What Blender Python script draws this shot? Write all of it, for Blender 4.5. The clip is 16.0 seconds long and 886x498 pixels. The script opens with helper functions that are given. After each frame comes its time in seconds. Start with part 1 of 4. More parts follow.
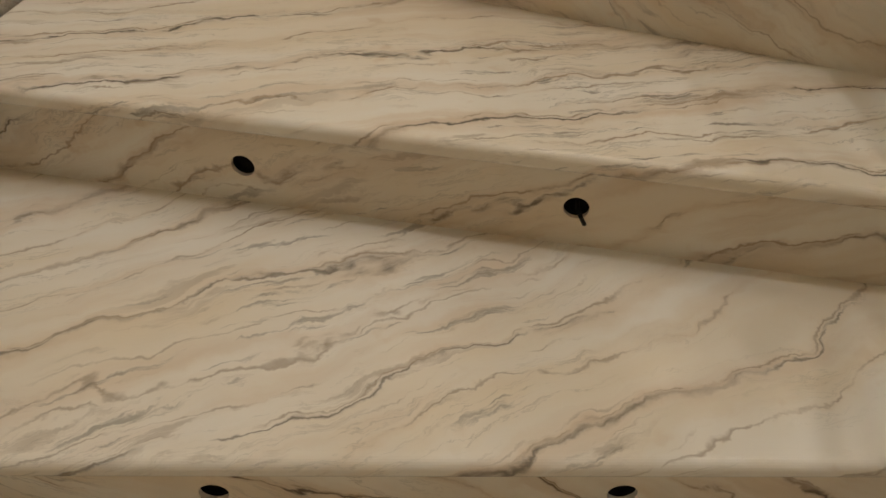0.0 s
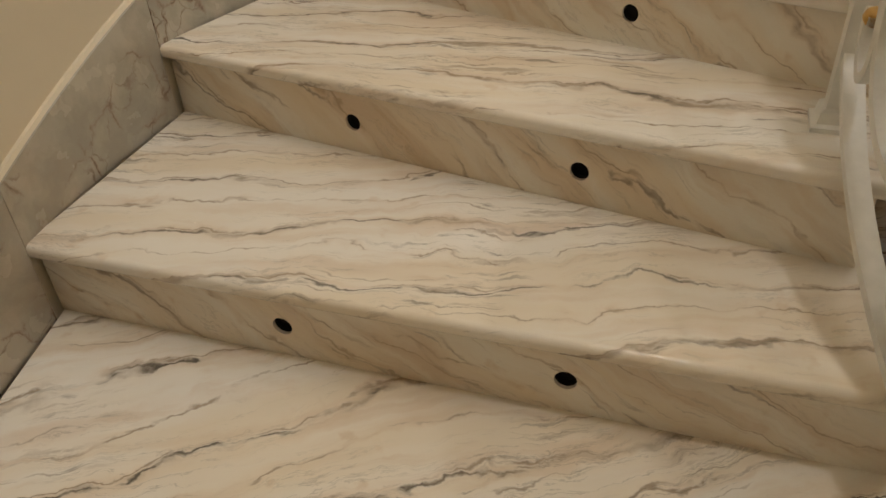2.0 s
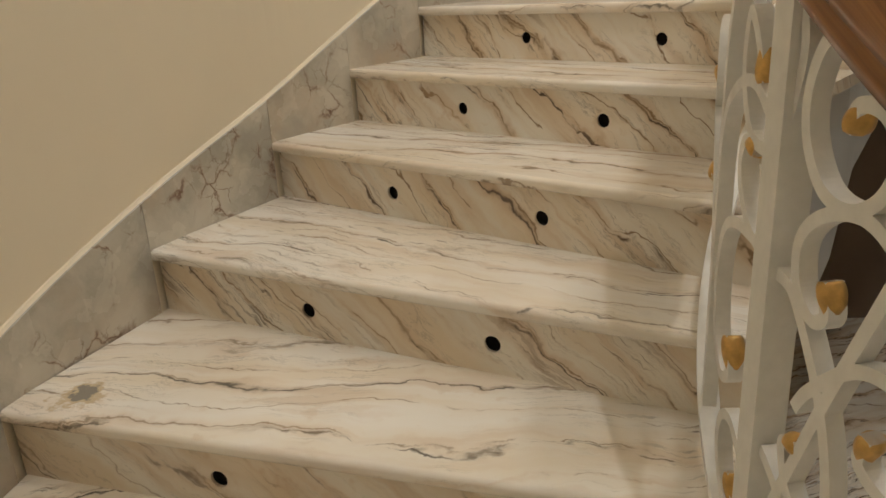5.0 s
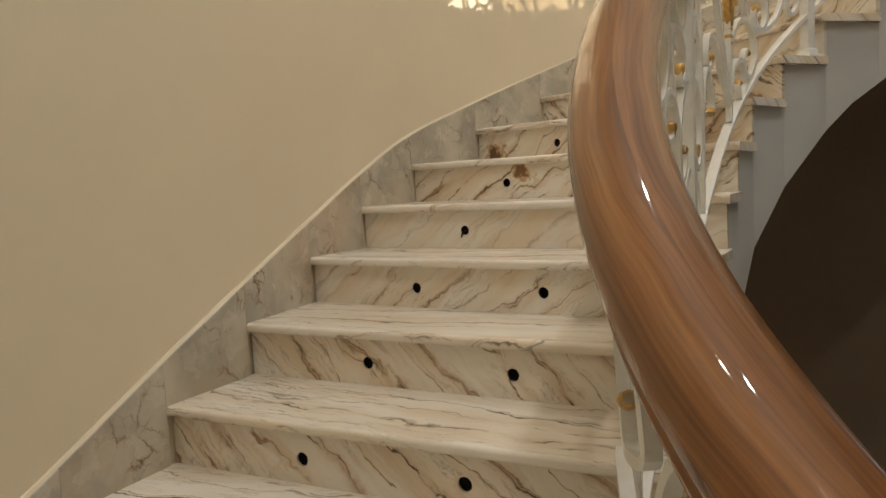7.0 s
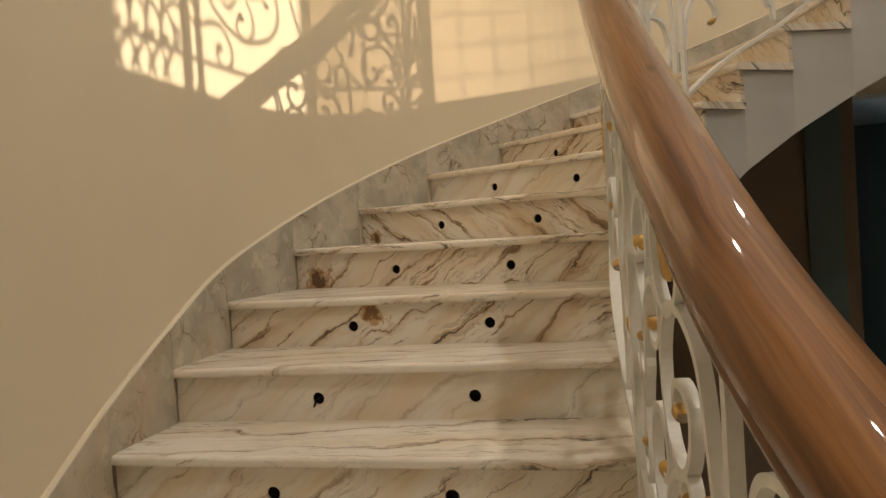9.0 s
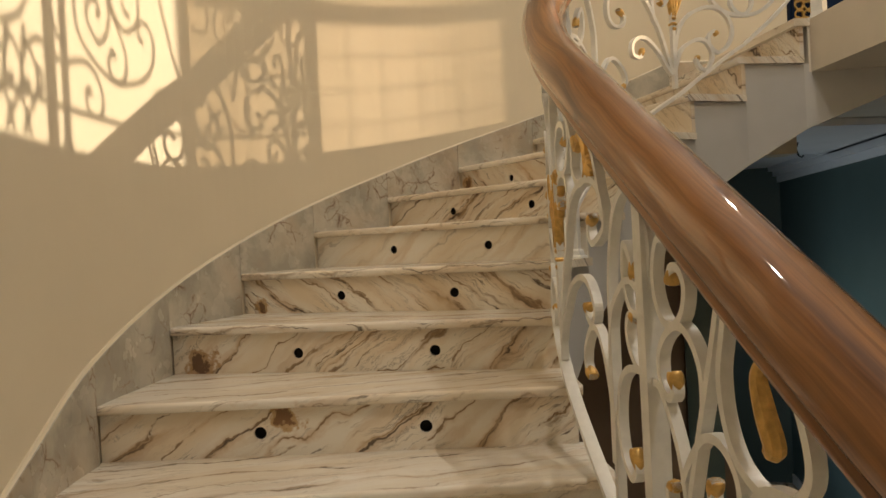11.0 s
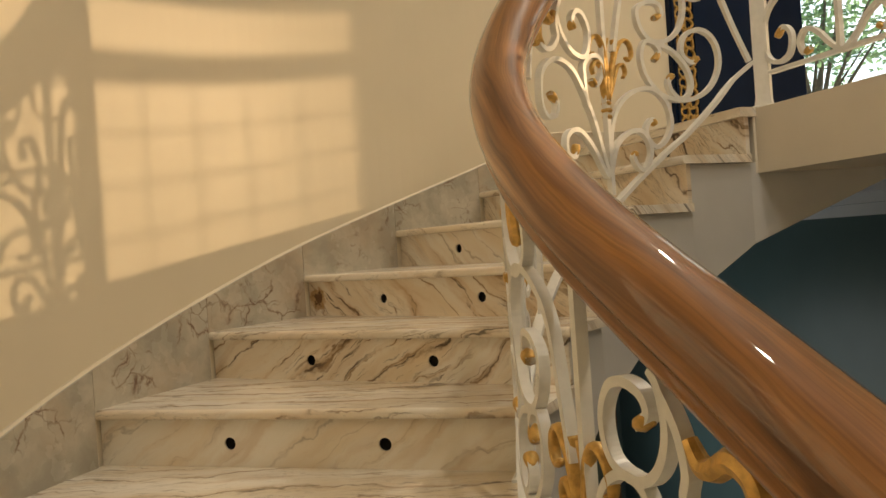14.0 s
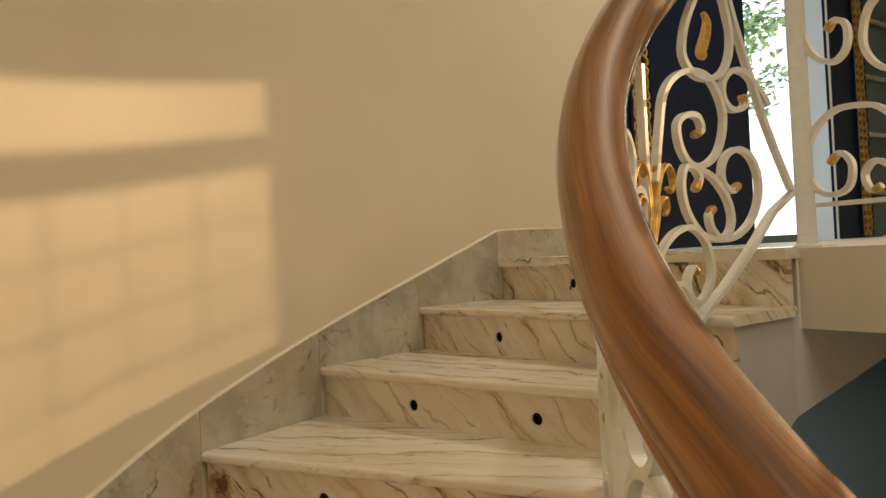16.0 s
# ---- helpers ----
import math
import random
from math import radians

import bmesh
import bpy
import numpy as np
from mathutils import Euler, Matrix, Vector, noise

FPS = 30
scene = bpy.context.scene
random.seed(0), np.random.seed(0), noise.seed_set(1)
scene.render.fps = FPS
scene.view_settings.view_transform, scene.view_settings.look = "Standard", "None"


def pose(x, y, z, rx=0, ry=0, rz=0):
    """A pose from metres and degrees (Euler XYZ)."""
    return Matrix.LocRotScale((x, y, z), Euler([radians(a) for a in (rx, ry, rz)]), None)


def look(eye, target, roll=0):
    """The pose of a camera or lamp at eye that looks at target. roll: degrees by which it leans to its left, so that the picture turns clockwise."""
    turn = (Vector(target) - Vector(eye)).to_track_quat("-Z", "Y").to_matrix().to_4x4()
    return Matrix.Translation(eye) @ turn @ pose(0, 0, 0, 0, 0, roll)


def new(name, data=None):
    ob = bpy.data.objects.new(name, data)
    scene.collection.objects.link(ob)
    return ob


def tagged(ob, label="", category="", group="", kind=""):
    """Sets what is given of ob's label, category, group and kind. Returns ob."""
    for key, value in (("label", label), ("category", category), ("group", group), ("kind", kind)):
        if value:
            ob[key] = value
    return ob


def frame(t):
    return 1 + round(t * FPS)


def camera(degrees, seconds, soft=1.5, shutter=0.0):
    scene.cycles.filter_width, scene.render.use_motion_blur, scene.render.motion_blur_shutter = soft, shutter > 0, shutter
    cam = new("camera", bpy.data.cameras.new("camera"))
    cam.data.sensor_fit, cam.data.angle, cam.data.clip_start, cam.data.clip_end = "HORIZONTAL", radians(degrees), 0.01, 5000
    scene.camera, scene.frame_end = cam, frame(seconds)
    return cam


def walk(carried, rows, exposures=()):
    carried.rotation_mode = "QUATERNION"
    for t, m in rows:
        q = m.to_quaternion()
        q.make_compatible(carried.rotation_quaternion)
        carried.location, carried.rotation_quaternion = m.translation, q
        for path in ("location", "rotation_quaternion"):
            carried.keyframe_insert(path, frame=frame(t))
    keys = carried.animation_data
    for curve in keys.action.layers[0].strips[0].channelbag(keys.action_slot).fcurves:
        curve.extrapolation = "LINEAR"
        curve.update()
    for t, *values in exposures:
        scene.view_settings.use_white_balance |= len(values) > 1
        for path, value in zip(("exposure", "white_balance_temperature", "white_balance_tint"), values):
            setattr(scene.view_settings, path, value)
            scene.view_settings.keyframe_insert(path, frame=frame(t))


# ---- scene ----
cam = camera(60.5, 16.0)
PATH = [
    (0, (0.123, -0.016, 0.724), (0.025, 1.48, -0.6), 1.1),
    (0.5, (0.101, -0.031, 0.831), (0.028, 1.481, -0.475), 0.6),
    (1, (0.091, 0.041, 0.893), (0.025, 1.599, -0.36), -0.5),
    (1.5, (0.089, 0.219, 0.964), (0.035, 1.81, -0.246), -1.8),
    (2, (0.11, 0.372, 1.096), (0.072, 1.998, -0.067), -3.3),
    (2.5, (0.106, 0.455, 1.153), (0.143, 2.11, 0.031), -4.0),
    (3, (0.058, 0.622, 1.192), (0.212, 2.292, 0.11), -4.5),
    (3.2, (0.043, 0.69, 1.263), (0.241, 2.364, 0.194), -5.0),
    (5.3, (0.1, 0.973, 1.503), (0.867, 2.718, 0.899), -3.4),
    (5.5, (0.133, 1.054, 1.555), (0.947, 2.791, 0.989), -3.6),
    (6, (0.169, 1.129, 1.688), (1.09, 2.846, 1.238), -3.4),
    (6.5, (0.178, 1.135, 1.742), (1.197, 2.827, 1.427), -3.1),
    (7, (0.174, 1.163, 1.774), (1.343, 2.777, 1.604), -2.8),
    (7.5, (0.161, 1.303, 1.821), (1.492, 2.794, 1.759), -2.9),
    (8, (0.146, 1.484, 1.941), (1.612, 2.843, 1.92), -3.6),
    (8.5, (0.186, 1.654, 1.946), (1.748, 2.902, 1.912), -3.4),
    (9, (0.253, 1.812, 2.071), (1.909, 2.932, 2.029), -3.5),
    (9.2, (0.263, 1.866, 2.08), (1.95, 2.941, 2.037), -3.6),
    (11.3, (0.453, 2.297, 2.36), (2.338, 2.967, 2.372), -2.9),
    (11.5, (0.541, 2.333, 2.412), (2.436, 2.975, 2.44), -2.9),
    (12, (0.71, 2.447, 2.495), (2.633, 2.996, 2.536), -3.3),
    (12.5, (0.851, 2.612, 2.612), (2.805, 3.038, 2.644), -3.8),
    (13, (0.94, 2.692, 2.649), (2.912, 3.027, 2.655), -3.9),
    (13.5, (1.153, 2.737, 2.697), (3.135, 3.011, 2.683), -4.1),
    (14, (1.332, 2.806, 2.796), (3.324, 2.986, 2.792), -4.0),
    (14.5, (1.519, 2.954, 2.933), (3.518, 3.017, 2.937), -3.8),
    (15, (1.714, 3.001, 2.989), (3.713, 2.975, 3.017), -3.1),
    (15.5, (1.927, 3.04, 3.156), (3.923, 2.922, 3.198), -2.8),
    (16, (2.108, 3.185, 3.265), (4.095, 2.96, 3.281), -3.0),
]
walk(cam, [(t, look(eye, target, roll)) for t, eye, target, roll in PATH],
     [(0.0, 0.33, 6350, 11.8), (3.0, 0.34, 6350, 11.5), (5.5, 0.33, 6100, 10.5), (7.0, 0.09, 6150, 10), (8.0, -0.17, 6400, 11), (9.0, -0.16, 6650, 12.5), (11.5, -0.28, 6800, 12),
      (12.5, -0.3, 6900, 10.5), (13.5, -0.29, 7500, 12), (14.5, -0.26, 7050, 9.5), (16.0, -0.42, 7400, 10)])

# ---- light ----
world = bpy.data.worlds.new("sky")
scene.world = world
world.use_nodes = True
wn = world.node_tree.nodes
sky = wn.new("ShaderNodeTexSky")
sky.sky_type, sky.sun_disc = "NISHITA", False
SUN_WAY = Vector((-0.304, 0.953, -0.215)).normalized()
sky.sun_elevation, sky.sun_rotation = radians(12.1), math.atan2(-SUN_WAY.x, -SUN_WAY.y)
wn["Background"].inputs["Strength"].default_value = 0.15
world.node_tree.links.new(sky.outputs[0], wn["Background"].inputs[0])
sun = new("sun", bpy.data.lights.new("sun", "SUN"))
sun.data.energy, sun.data.angle, sun.data.color = 5.0, radians(0.5), (1.0, 0.86, 0.66)
sun.matrix_world = look((0, 0, 0), SUN_WAY)
LAMP, LAMP_POWER = (1.0, 0.945, 0.84), 135.0


# ---- materials ----
def material(name):
    m = bpy.data.materials.new(name)
    m.use_nodes = True
    return m, m.node_tree.nodes, m.node_tree.links, m.node_tree.nodes["Principled BSDF"]


def ramp(nodes, stops):
    r = nodes.new("ShaderNodeValToRGB")
    e = r.color_ramp.elements
    while len(e) < len(stops):
        e.new(0.5)
    for el, (p, c) in zip(e, stops):
        el.position, el.color = p, (*c, 1)
    return r


def simple(name, colour, rough, metal=0.0, noise_scale=30.0, vary=0.12, bump=0.02):
    m, n, l, b = material(name)
    tc = n.new("ShaderNodeTexCoord")
    nz = n.new("ShaderNodeTexNoise")
    nz.inputs["Scale"].default_value, nz.inputs["Detail"].default_value = noise_scale, 6
    l.new(tc.outputs["Object"], nz.inputs["Vector"])
    r = ramp(n, [(0.3, [c * (1 - vary) for c in colour]), (0.7, [min(1, c * (1 + vary)) for c in colour])])
    l.new(nz.outputs["Fac"], r.inputs[0])
    l.new(r.outputs[0], b.inputs["Base Color"])
    b.inputs["Roughness"].default_value, b.inputs["Metallic"].default_value = rough, metal
    bp = n.new("ShaderNodeBump")
    bp.inputs["Strength"].default_value, bp.inputs["Distance"].default_value = bump * 10, 0.004
    l.new(nz.outputs["Fac"], bp.inputs["Height"])
    l.new(bp.outputs[0], b.inputs["Normal"])
    return m


def math_node(n, op, a=None, b=None):
    m = n.new("ShaderNodeMath")
    m.operation = op
    for i, v in enumerate((a, b)):
        if isinstance(v, (int, float)):
            m.inputs[i].default_value = v
    return m


def marble(name, base, warm, vein, fleck, stretch, scale, amount, rough, stain=None):
    """Polished marble: thin broken veins, soft warm clouds and fine hairs, in metres of the piece's own UV."""
    m, n, l, b = material(name)
    uv, info = n.new("ShaderNodeUVMap"), n.new("ShaderNodeObjectInfo")
    shift = n.new("ShaderNodeVectorMath")
    shift.operation = "MULTIPLY_ADD"
    shift.inputs[1].default_value = (17.0, 29.0, 41.0)
    comb = n.new("ShaderNodeCombineXYZ")
    for i in range(3):
        l.new(info.outputs["Random"], comb.inputs[i])
    l.new(comb.outputs[0], shift.inputs[0])
    l.new(uv.outputs[0], shift.inputs[2])
    warp = n.new("ShaderNodeTexNoise")
    warp.inputs["Scale"].default_value, warp.inputs["Detail"].default_value, warp.inputs["Roughness"].default_value = 4.2, 6, 0.58
    l.new(shift.outputs[0], warp.inputs["Vector"])
    mix = n.new("ShaderNodeVectorMath")
    mix.operation = "MULTIPLY_ADD"
    mix.inputs[1].default_value = (0.13, 0.13, 0.13)
    l.new(warp.outputs["Color"], mix.inputs[0])
    l.new(shift.outputs[0], mix.inputs[2])
    mp = n.new("ShaderNodeMapping")
    mp.inputs["Scale"].default_value = (scale, scale * stretch, scale)
    l.new(mix.outputs[0], mp.inputs["Vector"])

    def ridge(sc, detail, lo, hi, rough_=0.62):
        t = n.new("ShaderNodeTexNoise")
        t.inputs["Scale"].default_value, t.inputs["Detail"].default_value, t.inputs["Roughness"].default_value = sc, detail, rough_
        l.new(mp.outputs[0], t.inputs["Vector"])
        s1 = math_node(n, "SUBTRACT", None, 0.5)
        l.new(t.outputs["Fac"], s1.inputs[0])
        ab = math_node(n, "ABSOLUTE")
        l.new(s1.outputs[0], ab.inputs[0])
        mr = n.new("ShaderNodeMapRange")
        mr.interpolation_type = "SMOOTHSTEP"
        mr.inputs["From Min"].default_value, mr.inputs["From Max"].default_value = lo, hi
        mr.inputs["To Min"].default_value, mr.inputs["To Max"].default_value = 1, 0
        l.new(ab.outputs[0], mr.inputs["Value"])
        return mr.outputs[0]

    def cloud(sc, lo, hi, coord):
        t = n.new("ShaderNodeTexNoise")
        t.inputs["Scale"].default_value, t.inputs["Detail"].default_value = sc, 4
        l.new(coord, t.inputs["Vector"])
        mr = n.new("ShaderNodeMapRange")
        mr.interpolation_type = "SMOOTHSTEP"
        mr.inputs["From Min"].default_value, mr.inputs["From Max"].default_value = lo, hi
        l.new(t.outputs["Fac"], mr.inputs["Value"])
        return mr.outputs[0]

    def times(a, c):
        q = math_node(n, "MULTIPLY")
        for i, v in enumerate((a, c)):
            if isinstance(v, float):
                q.inputs[i].default_value = v
            else:
                l.new(v, q.inputs[i])
        return q.outputs[0]

    def blend(fac, a, c):
        q = n.new("ShaderNodeMix")
        q.data_type = "RGBA"
        l.new(fac, q.inputs["Factor"])
        for sock, v in ((q.inputs[6], a), (q.inputs[7], c)):
            if isinstance(v, tuple):
                sock.default_value = (*v, 1)
            else:
                l.new(v, sock)
        return q.outputs[2]

    col = blend(cloud(0.9, 0.35, 0.68, mp.outputs[0]), base, warm)
    col = blend(times(cloud(1.7, 0.50, 0.75, mp.outputs[0]), 0.42), col, fleck)
    split = n.new("ShaderNodeSeparateXYZ")
    l.new(mix.outputs[0], split.inputs[0])
    drift = n.new("ShaderNodeTexNoise")
    drift.inputs["Scale"].default_value, drift.inputs["Detail"].default_value, drift.inputs["Roughness"].default_value = 1.0, 5, 0.55
    slow = n.new("ShaderNodeMapping")
    slow.inputs["Scale"].default_value = (1.6, 3.2, 1.0)
    l.new(mix.outputs[0], slow.inputs["Vector"])
    l.new(slow.outputs[0], drift.inputs["Vector"])

    def streak(per_metre, sway, width, seed, lo, hi, mask_scale):
        """Wandering lines along the piece, broken by a stretched mask."""
        f = math_node(n, "MULTIPLY_ADD", None, None)
        f.inputs[1].default_value, f.inputs[2].default_value = per_metre, seed
        l.new(split.outputs["Y"], f.inputs[0])
        g = math_node(n, "MULTIPLY_ADD")
        g.inputs[1].default_value = sway
        l.new(drift.outputs["Fac"], g.inputs[0])
        l.new(f.outputs[0], g.inputs[2])
        pp = math_node(n, "PINGPONG", None, 0.5)
        l.new(g.outputs[0], pp.inputs[0])
        mr = n.new("ShaderNodeMapRange")
        mr.interpolation_type = "SMOOTHSTEP"
        mr.inputs["From Min"].default_value, mr.inputs["From Max"].default_value = 0.0, width * per_metre
        mr.inputs["To Min"].default_value, mr.inputs["To Max"].default_value = 1, 0
        l.new(pp.outputs[0], mr.inputs["Value"])
        mm = n.new("ShaderNodeMapping")
        mm.inputs["Scale"].default_value, mm.inputs["Location"].default_value = (mask_scale, mask_scale * 3.5, 1), (seed * 3.1, seed * 7.7, 0)
        l.new(mix.outputs[0], mm.inputs["Vector"])
        t = n.new("ShaderNodeTexNoise")
        t.inputs["Scale"].default_value, t.inputs["Detail"].default_value, t.inputs["Roughness"].default_value = 1.0, 7, 0.62
        l.new(mm.outputs[0], t.inputs["Vector"])
        mk = n.new("ShaderNodeMapRange")
        mk.interpolation_type = "SMOOTHSTEP"
        mk.inputs["From Min"].default_value, mk.inputs["From Max"].default_value = lo, hi
        l.new(t.outputs["Fac"], mk.inputs["Value"])
        return times(mr.outputs[0], mk.outputs[0])

    rust = tuple(0.4 * a + 0.6 * c for a, c in zip(fleck, vein))
    level = n.new("ShaderNodeMapRange")
    level.inputs["To Min"].default_value, level.inputs["To Max"].default_value, level.clamp = 0.0, 2.0 * amount, False
    look_of = n.new("ShaderNodeSeparateColor")
    l.new(info.outputs["Color"], look_of.inputs[0])
    l.new(look_of.outputs[0], level.inputs["Value"])
    k = scale / 1.3
    drifts = cloud(1.9, 0.47, 0.62, shift.outputs[0])
    col = blend(times(times(streak(5.5 * k, 1.8, 0.034, 0.3, 0.40, 0.62, 2.6), 0.36), level.outputs[0]), col, fleck)
    col = blend(times(times(streak(5.5 * k, 1.8, 0.012, 0.3, 0.45, 0.6, 3.4), 0.62), level.outputs[0]), col, rust)
    col = blend(times(times(streak(5.5 * k, 1.8, 0.0052, 0.3, 0.45, 0.57, 4.5), 0.9), level.outputs[0]), col, vein)
    col = blend(times(times(streak(11.0 * k, 3.2, 0.012, 1.7, 0.43, 0.6, 4.0), 0.28), level.outputs[0]), col, fleck)
    col = blend(times(times(streak(11.0 * k, 3.2, 0.0038, 1.7, 0.43, 0.56, 5.5), 0.75), level.outputs[0]), col, rust)
    col = blend(times(times(times(streak(24.0 * k, 5.0, 0.0025, 4.1, 0.46, 0.6, 7.0), drifts), 0.7), level.outputs[0]), col, rust)

    def dashes(along, over, lo, hi, seed):
        """Short broken strokes lying with the veins, gathered in drifts."""
        mm = n.new("ShaderNodeMapping")
        mm.inputs["Scale"].default_value, mm.inputs["Location"].default_value = (along, over, 1), (seed, seed * 2.3, 0)
        l.new(mix.outputs[0], mm.inputs["Vector"])
        t = n.new("ShaderNodeTexNoise")
        t.inputs["Scale"].default_value, t.inputs["Detail"].default_value, t.inputs["Roughness"].default_value = 1.0, 6, 0.6
        l.new(mm.outputs[0], t.inputs["Vector"])
        mr = n.new("ShaderNodeMapRange")
        mr.interpolation_type = "SMOOTHSTEP"
        mr.inputs["From Min"].default_value, mr.inputs["From Max"].default_value = lo, hi
        l.new(t.outputs["Fac"], mr.inputs["Value"])
        return mr.outputs[0]

    col = blend(times(times(dashes(3.0, 21.0, 0.52, 0.68, 5.1), look_of.outputs[1]), 0.42), col, fleck)
    col = blend(times(times(times(dashes(5.0, 34.0, 0.57, 0.67, 9.7), drifts), level.outputs[0]), 0.5), col, rust)
    col = blend(times(times(times(dashes(7.0, 60.0, 0.58, 0.68, 2.9), drifts), level.outputs[0]), 0.6), col, vein)
    spots = times(cloud(22.0, 0.60, 0.72, shift.outputs[0]), cloud(2.3, 0.45, 0.65, shift.outputs[0]))
    col = blend(times(times(spots, look_of.outputs[1]), 0.55), col, fleck)
    hair = times(ridge(2.6, 8, 0.0, 0.016, 0.65), cloud(3.1, 0.46, 0.62, shift.outputs[0]))
    col = blend(times(times(hair, 0.3), level.outputs[0]), col, vein)
    if stain:
        (sx, sy), radius, dark, rust = stain
        away = n.new("ShaderNodeVectorMath")
        away.operation = "DISTANCE"
        away.inputs[1].default_value = (sx, sy, 0)
        l.new(uv.outputs[0], away.inputs[0])
        rag = n.new("ShaderNodeTexNoise")
        rag.inputs["Scale"].default_value, rag.inputs["Detail"].default_value, rag.inputs["Roughness"].default_value = 15.0, 8, 0.7
        l.new(uv.outputs[0], rag.inputs["Vector"])
        for reach_, colour in ((radius * 1.9, rust), (radius, dark)):
            q = math_node(n, "MULTIPLY_ADD")
            q.inputs[1].default_value, q.inputs[2].default_value = -radius * 7.0, radius * 3.5
            l.new(rag.outputs["Fac"], q.inputs[0])
            add_ = math_node(n, "ADD")
            l.new(away.outputs["Value"], add_.inputs[0])
            l.new(q.outputs[0], add_.inputs[1])
            mr2 = n.new("ShaderNodeMapRange")
            mr2.interpolation_type = "SMOOTHSTEP"
            mr2.inputs["From Min"].default_value, mr2.inputs["From Max"].default_value = reach_ * 0.65, reach_
            mr2.inputs["To Min"].default_value, mr2.inputs["To Max"].default_value = 0.85, 0
            l.new(add_.outputs[0], mr2.inputs["Value"])
            col = blend(mr2.outputs[0], col, colour)
    l.new(col, b.inputs["Base Color"])
    b.inputs["Roughness"].default_value = rough
    b.inputs["Specular IOR Level"].default_value = 0.5
    smear = n.new("ShaderNodeTexNoise")
    smear.inputs["Scale"].default_value, smear.inputs["Detail"].default_value = 9.0, 5
    l.new(shift.outputs[0], smear.inputs["Vector"])
    mr = n.new("ShaderNodeMapRange")
    mr.inputs["To Min"].default_value, mr.inputs["To Max"].default_value = rough * 0.6, rough * 1.6
    l.new(smear.outputs["Fac"], mr.inputs["Value"])
    l.new(mr.outputs[0], b.inputs["Roughness"])
    return m


def breccia(name):
    """Clouded grey marble with crooked rust brown cracks running every way."""
    m, n, l, b = material(name)
    uv, info = n.new("ShaderNodeUVMap"), n.new("ShaderNodeObjectInfo")
    comb, shift = n.new("ShaderNodeCombineXYZ"), n.new("ShaderNodeVectorMath")
    for i in range(2):
        l.new(info.outputs["Random"], comb.inputs[i])
    shift.operation = "MULTIPLY_ADD"
    shift.inputs[1].default_value = (19.0, 31.0, 0.0)
    l.new(comb.outputs[0], shift.inputs[0])
    l.new(uv.outputs[0], shift.inputs[2])

    def noise(scale, detail, rough, coord):
        t = n.new("ShaderNodeTexNoise")
        t.inputs["Scale"].default_value, t.inputs["Detail"].default_value, t.inputs["Roughness"].default_value = scale, detail, rough
        l.new(coord, t.inputs["Vector"])
        return t

    def span(value, lo, hi, a=0.0, c=1.0):
        mr = n.new("ShaderNodeMapRange")
        mr.interpolation_type = "SMOOTHSTEP"
        for key, v in (("From Min", lo), ("From Max", hi), ("To Min", a), ("To Max", c)):
            mr.inputs[key].default_value = v
        l.new(value, mr.inputs["Value"])
        return mr.outputs[0]

    def blend(fac, a, c):
        q = n.new("ShaderNodeMix")
        q.data_type = "RGBA"
        l.new(fac, q.inputs["Factor"])
        for sock, v in ((q.inputs[6], a), (q.inputs[7], c)):
            if isinstance(v, tuple):
                sock.default_value = (*v, 1)
            else:
                l.new(v, sock)
        return q.outputs[2]

    bend = n.new("ShaderNodeVectorMath")
    bend.operation = "MULTIPLY_ADD"
    bend.inputs[1].default_value = (0.16, 0.16, 0.0)
    l.new(noise(6.0, 8, 0.62, shift.outputs[0]).outputs["Color"], bend.inputs[0])
    l.new(shift.outputs[0], bend.inputs[2])
    col = blend(span(noise(4.5, 7, 0.6, bend.outputs[0]).outputs["Fac"], 0.36, 0.64), (0.39, 0.36, 0.295), (0.57, 0.525, 0.43))
    col = blend(span(noise(2.0, 5, 0.6, shift.outputs[0]).outputs["Fac"], 0.46, 0.72, 0.0, 0.7), col, (0.50, 0.38, 0.26))
    mask = noise(5.0, 5, 0.6, shift.outputs[0]).outputs["Fac"]
    for scale, wide, lo, strength, colour in ((6.5, 0.034, 0.47, 0.5, (0.30, 0.19, 0.12)), (6.5, 0.014, 0.49, 0.85, (0.16, 0.09, 0.06)), (12.0, 0.014, 0.50, 0.65, (0.19, 0.12, 0.08))):
        crack = n.new("ShaderNodeTexVoronoi")
        crack.feature = "DISTANCE_TO_EDGE"
        crack.inputs["Scale"].default_value = scale
        l.new(bend.outputs[0], crack.inputs["Vector"])
        both = math_node(n, "MULTIPLY")
        l.new(span(crack.outputs["Distance"], 0.0, wide * scale / 4.5, strength, 0.0), both.inputs[0])
        l.new(span(mask, lo, lo + 0.14), both.inputs[1])
        col = blend(both.outputs[0], col, colour)
    l.new(col, b.inputs["Base Color"])
    l.new(span(noise(9.0, 5, 0.5, shift.outputs[0]).outputs["Fac"], 0.2, 0.8, 0.13, 0.34), b.inputs["Roughness"])
    return m


